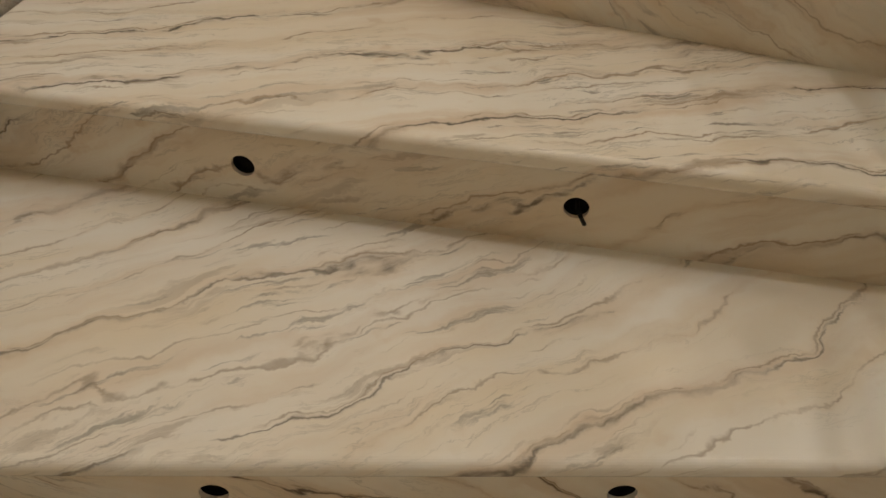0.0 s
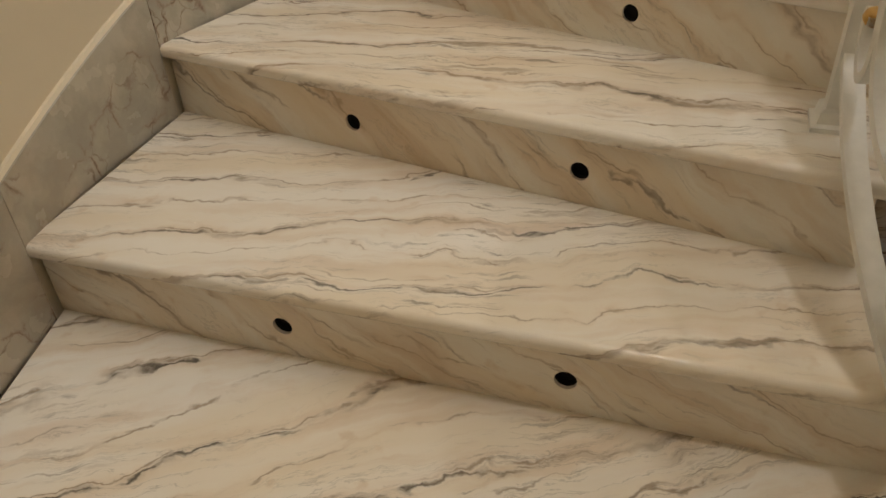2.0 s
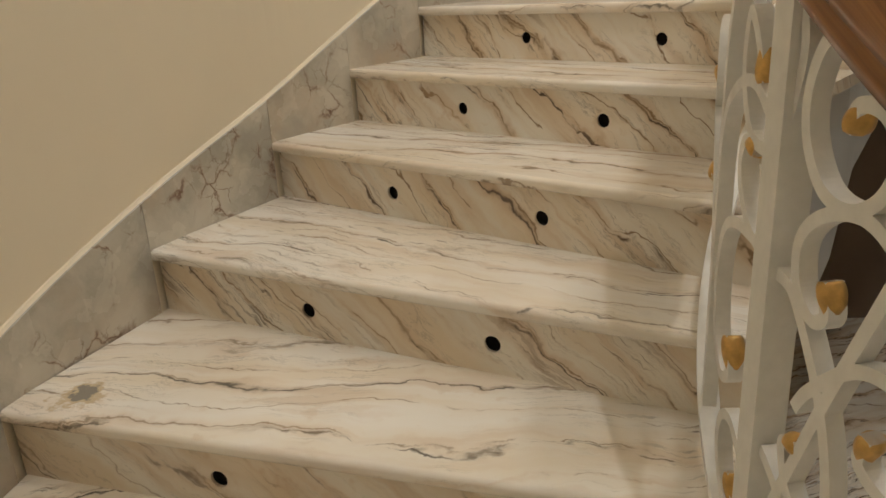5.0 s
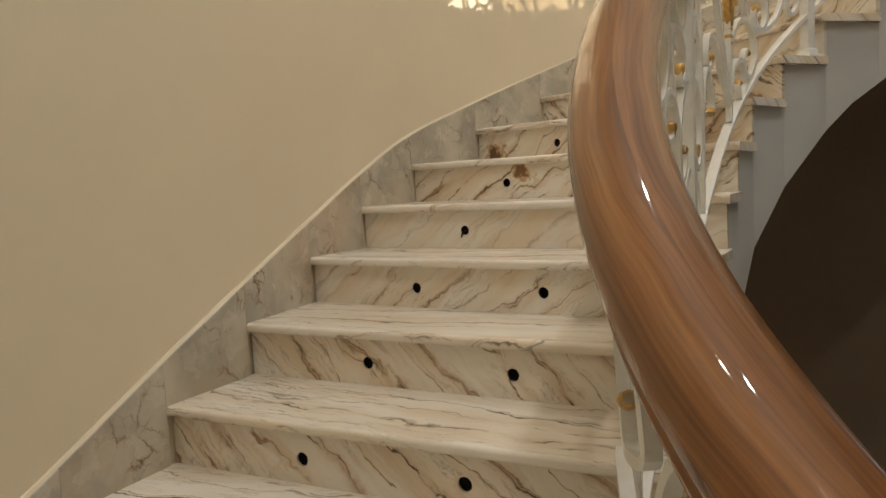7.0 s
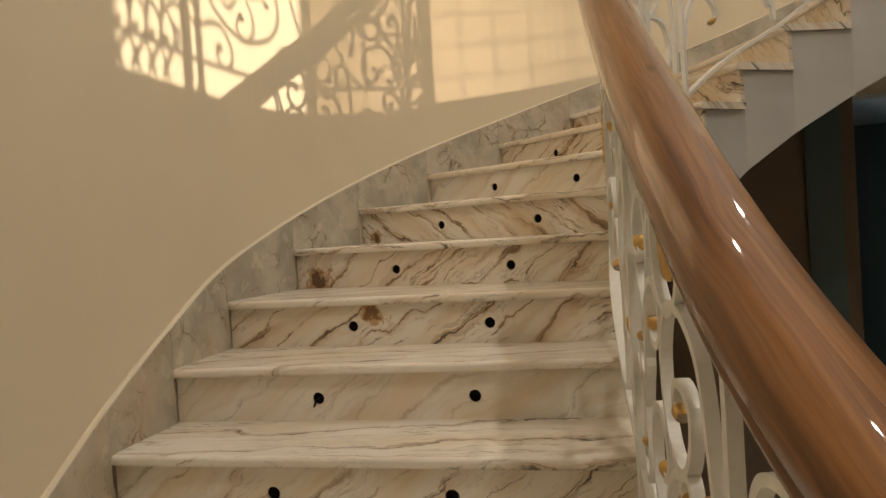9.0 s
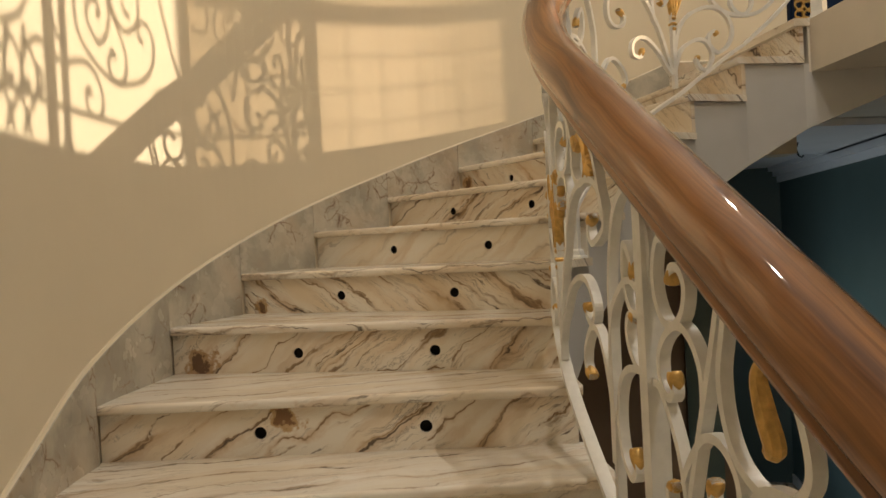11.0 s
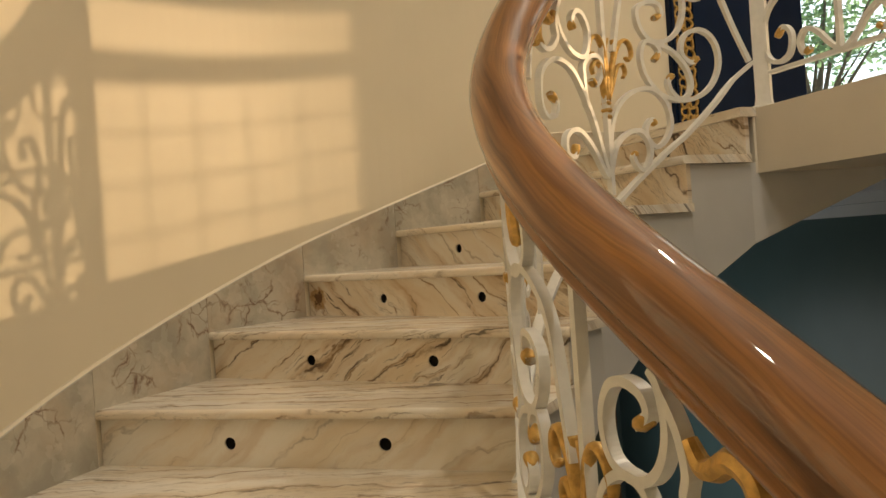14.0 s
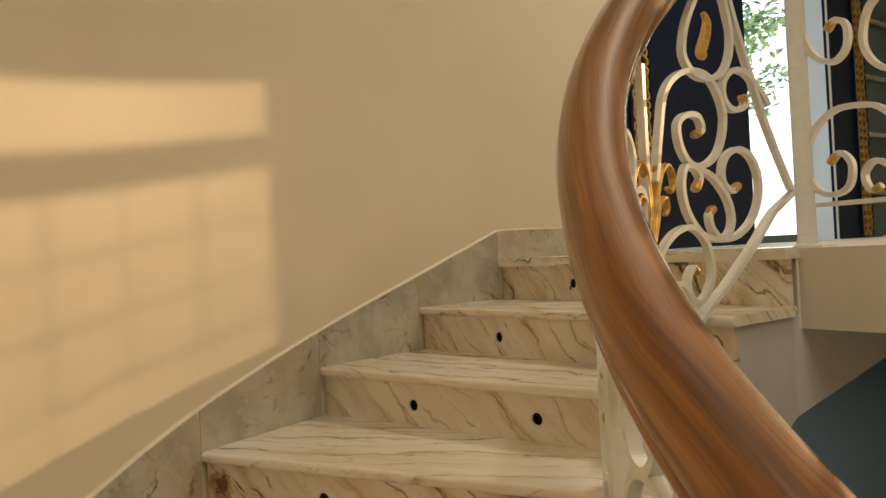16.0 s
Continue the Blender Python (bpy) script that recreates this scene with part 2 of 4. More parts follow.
def wood(name):
    """Varnished timber: streaks along the length in UV, with knots and darker bands."""
    m, n, l, b = material(name)
    uv = n.new("ShaderNodeUVMap")
    warp = n.new("ShaderNodeTexNoise")
    warp.inputs["Scale"].default_value, warp.inputs["Detail"].default_value = 2.2, 3
    l.new(uv.outputs[0], warp.inputs["Vector"])
    add = n.new("ShaderNodeVectorMath")
    add.operation = "MULTIPLY_ADD"
    add.inputs[1].default_value = (0.0, 0.075, 0.0)
    l.new(warp.outputs["Color"], add.inputs[0])
    l.new(uv.outputs[0], add.inputs[2])

    def grain(sx, sy, detail):
        mp = n.new("ShaderNodeMapping")
        mp.inputs["Scale"].default_value = (sx, sy, 1)
        l.new(add.outputs[0], mp.inputs["Vector"])
        t = n.new("ShaderNodeTexNoise")
        t.inputs["Scale"].default_value, t.inputs["Detail"].default_value = 1.0, detail
        l.new(mp.outputs[0], t.inputs["Vector"])
        return t.outputs["Fac"]

    big, fine_ = grain(1.1, 21.0, 8), grain(5.0, 190.0, 5)
    r = ramp(n, [(0.32, (0.095, 0.036, 0.011)), (0.42, (0.20, 0.080, 0.023)), (0.55, (0.285, 0.122, 0.036)), (0.75, (0.37, 0.17, 0.053))])
    l.new(big, r.inputs[0])
    r2 = ramp(n, [(0.36, (0.68, 0.63, 0.57)), (0.60, (1.07, 1.05, 1.03))])
    l.new(fine_, r2.inputs[0])
    mul = n.new("ShaderNodeMix")
    mul.data_type, mul.blend_type = "RGBA", "MULTIPLY"
    mul.inputs["Factor"].default_value = 0.7
    l.new(r.outputs[0], mul.inputs[6])
    l.new(r2.outputs[0], mul.inputs[7])
    # dark knots, with the grain crowded round them
    knot = n.new("ShaderNodeTexVoronoi")
    knot.inputs["Scale"].default_value = 1.0
    wide = n.new("ShaderNodeMapping")
    wide.inputs["Scale"].default_value = (3.4, 7.0, 1)
    l.new(add.outputs[0], wide.inputs["Vector"])
    l.new(wide.outputs[0], knot.inputs["Vector"])
    near = n.new("ShaderNodeMapRange")
    near.interpolation_type = "SMOOTHSTEP"
    for key, v in (("From Min", 0.03), ("From Max", 0.11), ("To Min", 0.6), ("To Max", 0.0)):
        near.inputs[key].default_value = v
    l.new(knot.outputs["Distance"], near.inputs["Value"])
    dark = n.new("ShaderNodeMix")
    dark.data_type = "RGBA"
    dark.inputs[7].default_value = (0.055, 0.02, 0.008, 1)
    l.new(near.outputs[0], dark.inputs["Factor"])
    l.new(mul.outputs[2], dark.inputs[6])
    l.new(dark.outputs[2], b.inputs["Base Color"])
    b.inputs["Roughness"].default_value = 0.5
    b.inputs["Specular IOR Level"].default_value = 0.25
    b.inputs["Coat Weight"].default_value, b.inputs["Coat Roughness"].default_value = 0.9, 0.035
    bp = n.new("ShaderNodeBump")
    bp.inputs["Strength"].default_value, bp.inputs["Distance"].default_value = 0.15, 0.002
    l.new(big, bp.inputs["Height"])
    l.new(bp.outputs[0], b.inputs["Normal"])
    return m


def glass(name, colour):
    m, n, l, b = material(name)
    tr, gl, mixs = n.new("ShaderNodeBsdfTransparent"), n.new("ShaderNodeBsdfGlossy"), n.new("ShaderNodeMixShader")
    tr.inputs[0].default_value = (*colour, 1)
    gl.inputs["Roughness"].default_value = 0.03
    mixs.inputs[0].default_value = 0.06
    l.new(tr.outputs[0], mixs.inputs[1])
    l.new(gl.outputs[0], mixs.inputs[2])
    l.new(mixs.outputs[0], n["Material Output"].inputs["Surface"])
    return m


def glow(name, colour, strength):
    m, n, l, b = material(name)
    b.inputs["Base Color"].default_value = (*colour, 1)
    b.inputs["Emission Color"].default_value = (*colour, 1)
    b.inputs["Emission Strength"].default_value = strength
    return m


CREAM = ((0.82, 0.775, 0.69), (0.76, 0.645, 0.49), (0.13, 0.095, 0.07), (0.55, 0.365, 0.20), 7.5, 1.3, 0.95, 0.2)
PALEST = ((0.84, 0.80, 0.725), (0.78, 0.69, 0.55), (0.15, 0.13, 0.105), (0.63, 0.47, 0.32), 7.5, 1.3, 0.85, 0.2)
MARBLE = marble("cream_marble", *CREAM)
TREAD_MARBLE = marble("pale_marble", *PALEST)
SKIRT = breccia("grey_marble")
PLASTER = simple("cream_plaster", (0.74, 0.65, 0.49), 0.42, noise_scale=2.2, vary=0.025, bump=0.01)
WHITE = simple("white_paint", (0.78, 0.77, 0.73), 0.32, noise_scale=40, vary=0.05)
GREY = simple("pale_grey_paint", (0.55, 0.55, 0.55), 0.5, noise_scale=4, vary=0.05)
FASCIA = simple("cream_edge_paint", (0.72, 0.66, 0.56), 0.5, noise_scale=4, vary=0.04)
GOLD = simple("gold_paint", (0.62, 0.385, 0.12), 0.38, 0.5, noise_scale=60, vary=0.25, bump=0.06)
WOOD = wood("varnished_wood")
# near black: cable sheath, and the shade inside the riser holes put into colour
DARK = simple("cable_black_hole_shade", (0.004, 0.003, 0.003), 0.95)
BROWN = simple("shaded_brown_wall", (0.18, 0.125, 0.085), 0.6, noise_scale=3, vary=0.06)
TEAL = simple("teal_paint", (0.095, 0.14, 0.135), 0.35, noise_scale=3, vary=0.06)
NAVY = simple("navy_lacquer", (0.003, 0.012, 0.038), 0.4, noise_scale=8, vary=0.1)
PALE = simple("white_plaster", (0.78, 0.78, 0.80), 0.6, noise_scale=3, vary=0.03)
LEAF, ln, ll, lb = material("tree_leaf")
lb.inputs["Base Color"].default_value = (0.12, 0.24, 0.12, 1)
lt, lm = ln.new("ShaderNodeBsdfTranslucent"), ln.new("ShaderNodeMixShader")
lt.inputs[0].default_value = (0.35, 0.58, 0.36, 1)
lm.inputs[0].default_value = 0.65
ll.new(lb.outputs[0], lm.inputs[1])
ll.new(lt.outputs[0], lm.inputs[2])
ll.new(lm.outputs[0], ln["Material Output"].inputs["Surface"])
BARK = simple("tree_bark", (0.24, 0.21, 0.17), 0.9, noise_scale=20, vary=0.3)
TINT = glass("tinted_glass", (0.57, 0.52, 0.455))
BULB = glow("lamp_glow", (1.0, 0.80, 0.55), 40.0)
STEEL = simple("brushed_steel", (0.5, 0.5, 0.5), 0.3, 0.9)
NAVY.node_tree.nodes["Principled BSDF"].inputs["Specular IOR Level"].default_value = 0.18
SMOKED = simple("smoked_panel", (0.05, 0.12, 0.16), 0.12, noise_scale=3, vary=0.2)


# ---- helpers for meshes ----
def mesh_of(name, bm, mat):
    me = bpy.data.meshes.new(name)
    bmesh.ops.recalc_face_normals(bm, faces=bm.faces)
    bm.to_mesh(me)
    bm.free()
    for m in mat if isinstance(mat, (list, tuple)) else (mat,):
        me.materials.append(m)
    return me


def part(name, bm, mat, parent=None, label="", smooth=False):
    ob = new(name, mesh_of(name, bm, mat))
    ob.parent = parent
    if smooth:
        for p in ob.data.polygons:
            p.use_smooth = True
    return tagged(ob, label)


def thing(name, label, category, group="", kind=""):
    return tagged(new(name), label, category, group, kind)


def prism(bm, outline, z0, z1):
    """A vertical prism over a plan outline; z0 and z1 are numbers or lists."""
    n = len(outline)
    lo = z0 if isinstance(z0, (list, tuple)) else [z0] * n
    hi = z1 if isinstance(z1, (list, tuple)) else [z1] * n
    a = [bm.verts.new((x, y, z)) for (x, y), z in zip(outline, lo)]
    b = [bm.verts.new((x, y, z)) for (x, y), z in zip(outline, hi)]
    bm.faces.new(a[::-1])
    bm.faces.new(b)
    for i in range(n):
        j = (i + 1) % n
        bm.faces.new((a[i], a[j], b[j], b[i]))


def box(bm, lo, hi):
    prism(bm, [(lo[0], lo[1]), (hi[0], lo[1]), (hi[0], hi[1]), (lo[0], hi[1])], lo[2], hi[2])


# ---- the plan of the stair ----
RISE, FIRST, LAST = 0.17, -3, 19
FOOT = (0.100, -0.967)
GOING = [0.52, 0.52, 0.52, 0.528, 0.588, 0.539, 0.523, 0.492, 0.5, 0.357, 0.354, 0.408, 0.329, 0.389, 0.519, 0.475, 0.469, 0.508, 0.506, 0.533, 0.504, 0.438]
HEADING = [129.8, 118.8, 107.8, 96.8, 87.1, 75.4, 60.3, 47.0, 39.4, 30.3, 27.9, 32.4, 22.9, 23.3, 17.1, 3.2, -10.8, -19.3, -28.4, -39.0, -50.3, -59.0]
NOSE = [38, 27, 16, 4.9, -6.3, -18.5, -29.5, -39.7, -50.2, -61.5, -63.7, -64.7, -68.8, -67.6, -71.4, -81.5, -90.7, -100.9, -111.9, -124, -135.8, -145.5, -151.6]
OVER, SLAB = 0.028, 0.03


def between(x, stops):
    return float(np.interp(x, [a for a, _ in stops], [b for _, b in stops]))


WIDTHS = [(0, 1.48), (3, 1.45), (6, 1.41), (9, 1.42), (12, 1.38), (14, 1.34), (19, 1.33)]
RAIL_OUT = [(-1, 1.41), (1, 1.387), (3, 1.342), (5, 1.294), (7, 1.328), (9, 1.382), (11, 1.347), (13, 1.316), (15, 1.25), (17, 1.17), (19, 1.29)]
outer, inner, across, ahead, railed = {}, {}, {}, {}, {}
spot = Vector(FOOT)
for i, k in enumerate(range(FIRST, LAST + 1)):
    if i:
        h = radians(HEADING[i - 1])
        spot = spot + GOING[i - 1] * Vector((math.cos(h), math.sin(h)))
    a = radians(NOSE[i])
    outer[k], across[k] = spot.copy(), Vector((math.cos(a), math.sin(a)))
    ahead[k] = Vector((-across[k].y, across[k].x))
    inner[k] = outer[k] + across[k] * between(k, WIDTHS)
    railed[k] = outer[k] + across[k] * between(k, RAIL_OUT)
for _ in range(3):
    railed = {k: (railed[k - 1] + 2 * railed[k] + railed[k + 1]) / 4 if FIRST < k < LAST else railed[k] for k in railed}
TOP = LAST * RISE
SCREEN = Vector((5.68, 1.84))
SCREEN_WAY = Vector((0.505, -0.863)).normalized()
walled = dict(outer)
walled[LAST + 1], walled[LAST + 2] = Vector((5.55, 2.21)), SCREEN.copy()


def spline(points, u):
    """Catmull-Rom through points keyed by whole numbers."""
    ks = sorted(points)
    u = min(max(u, ks[0]), ks[-1])
    k = min(int(math.floor(u)), ks[-1] - 1)
    f = u - k
    g = lambda j: points[min(max(j, ks[0]), ks[-1])]
    p0, p1, p2, p3 = g(k - 1), g(k), g(k + 1), g(k + 2)
    return 0.5 * (2 * p1 + (p2 - p0) * f + (2 * p0 - 5 * p1 + 4 * p2 - p3) * f * f + (3 * p1 - p0 - 3 * p2 + p3) * f ** 3)


def wall_spot(u, off):
    p = spline(walled, u)
    d = (spline(walled, min(u + 0.1, LAST + 2)) - spline(walled, max(u - 0.1, FIRST))).normalized()
    return p + Vector((-d.y, d.x)) * off


def soffit_z(u):
    return u * RISE - between(u, [(10, 0.66), (12.5, 0.54), (14.5, 0.44), (19, 0.50)])


def uv_by(bm, rule):
    layer = bm.loops.layers.uv.new("UVMap")
    for f in bm.faces:
        for lp in f.loops:
            lp[layer].uv = rule(lp.vert.co)


# ---- staircase ----
stair = thing("staircase", "curved marble staircase with empty light holes in every riser", "staircase", kind="structure")

# degrees by which the veins turn from the nosing, and how dark and how rusty each riser is
TREAD_TURN = {-1: 20, 0: 25, 1: 20, 2: 15, 3: 14, 4: 8, 5: -6, 6: 7, 7: -4}
RISER_LOOK = {1: (-24, 0.5, 0.6), 2: (30, 0.38, 0.7), 3: (36, 0.38, 0.7), 4: (34, 0.4, 0.7), 5: (38, 0.6, 0.6), 6: (42, 0.75, 0.6), 7: (40, 0.85, 0.7), 8: (44, 0.8, 0.5), 9: (-38, 0.6, 0.35),
              10: (-35, 0.22, 0.1), 11: (-32, 1.05, 0.8), 12: (-36, 0.98, 0.8), 13: (34, 1.1, 0.55), 14: (-35, 0.2, 0.1), 15: (-36, 0.9, 0.7), 16: (38, 1.0, 0.7), 17: (44, 0.35, 0.2), 18: (50, 0.6, 0.3), 19: (45, 0.8, 0.4)}


def tread(k):
    o, i, d, f = outer[k], inner[k], across[k], ahead[k]
    nxt = k + 1
    bo, bi = (outer[nxt] + ahead[nxt] * 0.04, inner[nxt] + ahead[nxt] * 0.04)
    bm = bmesh.new()
    z = k * RISE
    L = (i - o).length + 0.015
    prof = []
    r = 0.012
    for a in range(0, 91, 15):
        prof.append((r - r * math.sin(radians(a)), -SLAB + r - r * math.cos(radians(a))))
    for a in range(0, 91, 15):
        prof.append((r - r * math.cos(radians(a)), -r + r * math.sin(radians(a))))
    rows = []
    for s, back in ((0.0, bo), (1.0, bi + (bi - bo).normalized() * 0.015)):
        p = o + d * L * s
        row = [bm.verts.new((*(p + f * x), z + y)) for x, y in prof]
        row.append(bm.verts.new((*back, z)))
        row.append(bm.verts.new((*back, z - SLAB)))
        rows.append(row)
    n = len(rows[0])
    for j in range(n):
        bm.faces.new((rows[0][j], rows[0][(j + 1) % n], rows[1][(j + 1) % n], rows[1][j]))
    bm.faces.new(rows[0])
    bm.faces.new(rows[1][::-1])
    ang = -radians(TREAD_TURN.get(k, (k * 37) % 17 - 2))
    c, sn = math.cos(ang), math.sin(ang)

    def rule(co):
        q = Vector((co.x, co.y)) - o
        x, y = q.dot(d), q.dot(f) + (co.z - z)
        return (x * c - y * sn, x * sn + y * c)

    uv_by(bm, rule)
    mat = TREAD_MARBLE
    if k == 4:
        mat = marble("patched_marble", *PALEST, stain=((0.13 * c - 0.09 * sn, 0.13 * sn + 0.09 * c), 0.032, (0.20, 0.19, 0.17), (0.55, 0.42, 0.25)))
    ob = part("tread", bm, mat, stair)
    ob.color = ((0.5 if k < 4 else 0.58) + 0.025 * ((k * 29) % 11), 0.35 + 0.05 * ((k * 17) % 9), 0, 1)
    return ob


HOLE_R, HOLE_Z = 0.0182, 0.067
HOLE_A = [(0, 0.469), (1, 0.469), (2, 0.494), (3, 0.496), (4, 0.482), (5, 0.463), (8, 0.45), (12, 0.482), (14, 0.44), (17, 0.418), (19, 0.43)]
HOLE_GAP = [(0, 0.492), (3, 0.491), (5, 0.464), (8, 0.467), (12, 0.489), (15, 0.468)]


def riser(k):
    o, d, f = outer[k] + ahead[k] * OVER, across[k], ahead[k]
    L, z0, H = between(k, WIDTHS), (k - 1) * RISE, RISE - SLAB
    bm = bmesh.new()
    P = lambda s, h, dep=0.0: bm.verts.new((*(o + d * s + f * dep), z0 + h))
    a, w = between(k, HOLE_A), 0.05
    b = a + between(k, HOLE_GAP)
    cuts = [0, a - w, a + w, b - w, b + w, L]
    for s0, s1 in ((cuts[0], cuts[1]), (cuts[2], cuts[3]), (cuts[4], cuts[5])):
        bm.faces.new((P(s0, 0), P(s1, 0), P(s1, H), P(s0, H)))
    holes = bmesh.new()
    for c in (a, b):
        ring, edge, deep = [], [], []
        for j in range(24):
            t = 2 * math.pi * j / 24 + math.pi / 4
            ring.append(P(c + HOLE_R * math.cos(t), HOLE_Z + HOLE_R * math.sin(t)))
            deep.append(P(c + HOLE_R * math.cos(t), HOLE_Z + HOLE_R * math.sin(t), 0.007))
            q = max(abs(math.cos(t)), abs(math.sin(t)))
            ex, ey = math.cos(t) / q, math.sin(t) / q
            edge.append(P(c + w * ex, HOLE_Z + (HOLE_Z if ey < 0 else H - HOLE_Z) * ey))
        for j in range(24):
            m = (j + 1) % 24
            bm.faces.new((ring[j], edge[j], edge[m], ring[m]))
            bm.faces.new((ring[j], ring[m], deep[m], deep[j]))
        # shallow cup closes the hole; its black stands for the shade inside
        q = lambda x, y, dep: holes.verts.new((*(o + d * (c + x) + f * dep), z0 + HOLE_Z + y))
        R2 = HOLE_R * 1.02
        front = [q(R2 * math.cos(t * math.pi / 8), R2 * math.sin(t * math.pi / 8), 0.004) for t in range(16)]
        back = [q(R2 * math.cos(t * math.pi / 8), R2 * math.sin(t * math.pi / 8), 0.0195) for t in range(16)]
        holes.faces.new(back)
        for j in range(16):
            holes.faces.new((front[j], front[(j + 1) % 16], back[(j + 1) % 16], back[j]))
    bm.faces.new([P(L, 0), P(L, H), P(L, H, 0.02), P(L, 0, 0.02)])
    bmesh.ops.remove_doubles(bm, verts=bm.verts, dist=1e-5)
    turn, dark_veins, rusty = RISER_LOOK.get(k, (35, 0.6, 0.4))
    ang = radians(turn)
    c, sn = math.cos(ang), math.sin(ang)

    def rule(co):
        q = Vector((co.x, co.y)) - o
        x, y = q.dot(d), co.z - z0
        return (x * c - y * sn, x * sn + y * c)

    uv_by(bm, rule)
    mat = MARBLE
    if k in STAINS:
        x, y, size, dark, rust = STAINS[k]
        mat = marble("stained_marble", *CREAM, stain=((x * c - y * sn, x * sn + y * c), size, dark, rust))
    ob = part("riser", bm, mat, stair)
    ob.color = (dark_veins, rusty, 0, 1)
    part("hole_shade_cup", holes, DARK, ob, "black cup standing for the shade inside an empty step light recess")
    return ob


STAINS = {13: (0.09, 0.03, 0.022, (0.13, 0.07, 0.04), (0.45, 0.26, 0.10)), 12: (0.11, 0.035, 0.035, (0.10, 0.05, 0.03), (0.42, 0.24, 0.10)), 16: (0.05, 0.07, 0.03, (0.12, 0.06, 0.035), (0.45, 0.26, 0.10)), 11: (0.55, 0.11, 0.025, (0.2, 0.1, 0.05), (0.5, 0.3, 0.12))}
risers = {}
for k in range(FIRST, LAST + 1):
    risers[k] = riser(k)
    if k < LAST:
        tread(k)

# loose wire ends poking out of three of the holes
for k, s in ((1, 0.469 + 0.492), (10, between(10, HOLE_A)), (19, 0.43)):
    o, d, f = outer[k] + ahead[k] * OVER, across[k], ahead[k]
    bm = bmesh.new()
    rows = []
    for x, y, dep in ((0.0, 0.0, 0.017), (0.002, -0.002, 0.0), (0.007, -0.009, -0.006), (0.012, -0.02, -0.004), (0.014, -0.024, -0.003)):
        x = x if k == 1 else -x
        c = Vector((*(o + d * (s + x) + f * dep), (k - 1) * RISE + HOLE_Z + y))
        rows.append([bm.verts.new(c + Vector((d.x, d.y, 0)) * 0.0035 * math.cos(a * math.pi / 3) + Vector((f.x * 0.5, f.y * 0.5, 0.8)) * 0.0035 * math.sin(a * math.pi / 3)) for a in range(6)])
    for r0, r1 in zip(rows, rows[1:]):
        for j in range(6):
            bm.faces.new((r0[j], r0[(j + 1) % 6], r1[(j + 1) % 6], r1[j]))
    bm.faces.new(rows[-1])
    part("wire_end", bm, DARK, risers[k], "black taped cable end")

# body of the stair with its stepped side and curved soffit
bm = bmesh.new()
cols = {}
for side, pts, shift in (("i", inner, -0.006), ("o", outer, 0.0)):
    top, low = [], []
    for k in range(FIRST, LAST):
        a = pts[k] + ahead[k] * (OVER + 0.021) + across[k] * shift
        b = pts[k + 1] + ahead[k + 1] * (OVER + 0.021) + across[k + 1] * shift
        for j in range(5):
            c = a.lerp(b, j / 4)
            top.append(bm.verts.new((*c, k * RISE - SLAB - 0.001)))
            low.append(bm.verts.new((*c, soffit_z(k + j / 4))))
    a = pts[LAST] + ahead[LAST] * (OVER + 0.021) + across[LAST] * shift
    b = a + (ahead[LAST] + across[LAST] * 0.25).normalized() * 0.75
    for j in range(5):
        c = a.lerp(b, j / 4)
        top.append(bm.verts.new((*c, TOP - 0.2)))
        low.append(bm.verts.new((*c, min(soffit_z(LAST) + RISE * j * 0.42, TOP - 0.21))))
    cols[side] = (top, low)
(ti, li), (to, lo_) = cols["i"], cols["o"]
for j in range(len(ti) - 1):
    bm.faces.new((ti[j], ti[j + 1], to[j + 1], to[j]))
    bm.faces.new((li[j], lo_[j], lo_[j + 1], li[j + 1]))
    if j % 5 != 4:
        bm.faces.new((ti[j], li[j], li[j + 1], ti[j + 1]))
bmesh.ops.remove_doubles(bm, verts=bm.verts, dist=1e-5)
part("stair_body", bm, GREY, stair, "pale grey painted side and soffit")

# ---- curved wall and skirting ----
WALL_TOP = 6.3


def curved_wall(name, us, low, high, mat, label):
    bm = bmesh.new()
    rows = [[[bm.verts.new((*wall_spot(u, off), z(u))) for u in us] for z in (low, high)] for off in (0.006, 0.2)]
    (a0, a1), (b0, b1) = rows
    for j in range(len(us) - 1):
        bm.faces.new((a0[j], a0[j + 1], a1[j + 1], a1[j]))
        bm.faces.new((b0[j], b1[j], b1[j + 1], b0[j + 1]))
        bm.faces.new((a1[j], a1[j + 1], b1[j + 1], b1[j]))
        bm.faces.new((a0[j], b0[j], b0[j + 1], a0[j + 1]))
    for e in (0, -1):
        bm.faces.new((a0[e], a1[e], b1[e], b0[e]))
    return tagged(part(name, bm, mat, smooth=False), label, "wall", kind="structure")


us = [FIRST + j * 0.125 for j in range(int((LAST + 2 - FIRST) / 0.125) + 1)]
wall = curved_wall("wall_curved", us, lambda u: min(soffit_z(min(u, 19)), 2.9) + 0.02, lambda u: WALL_TOP, PLASTER, "smooth cream painted plaster wall curving round the stair")
# brown lower wall, with the shade under the flight put into its colour
curved_wall("wall_under_stair", [u for u in us if u <= 19.75], lambda u: -0.7, lambda u: min(soffit_z(min(u, 19)), 2.9) + 0.02, BROWN, "brown wall under the stair, its colour darkened for the shade there")

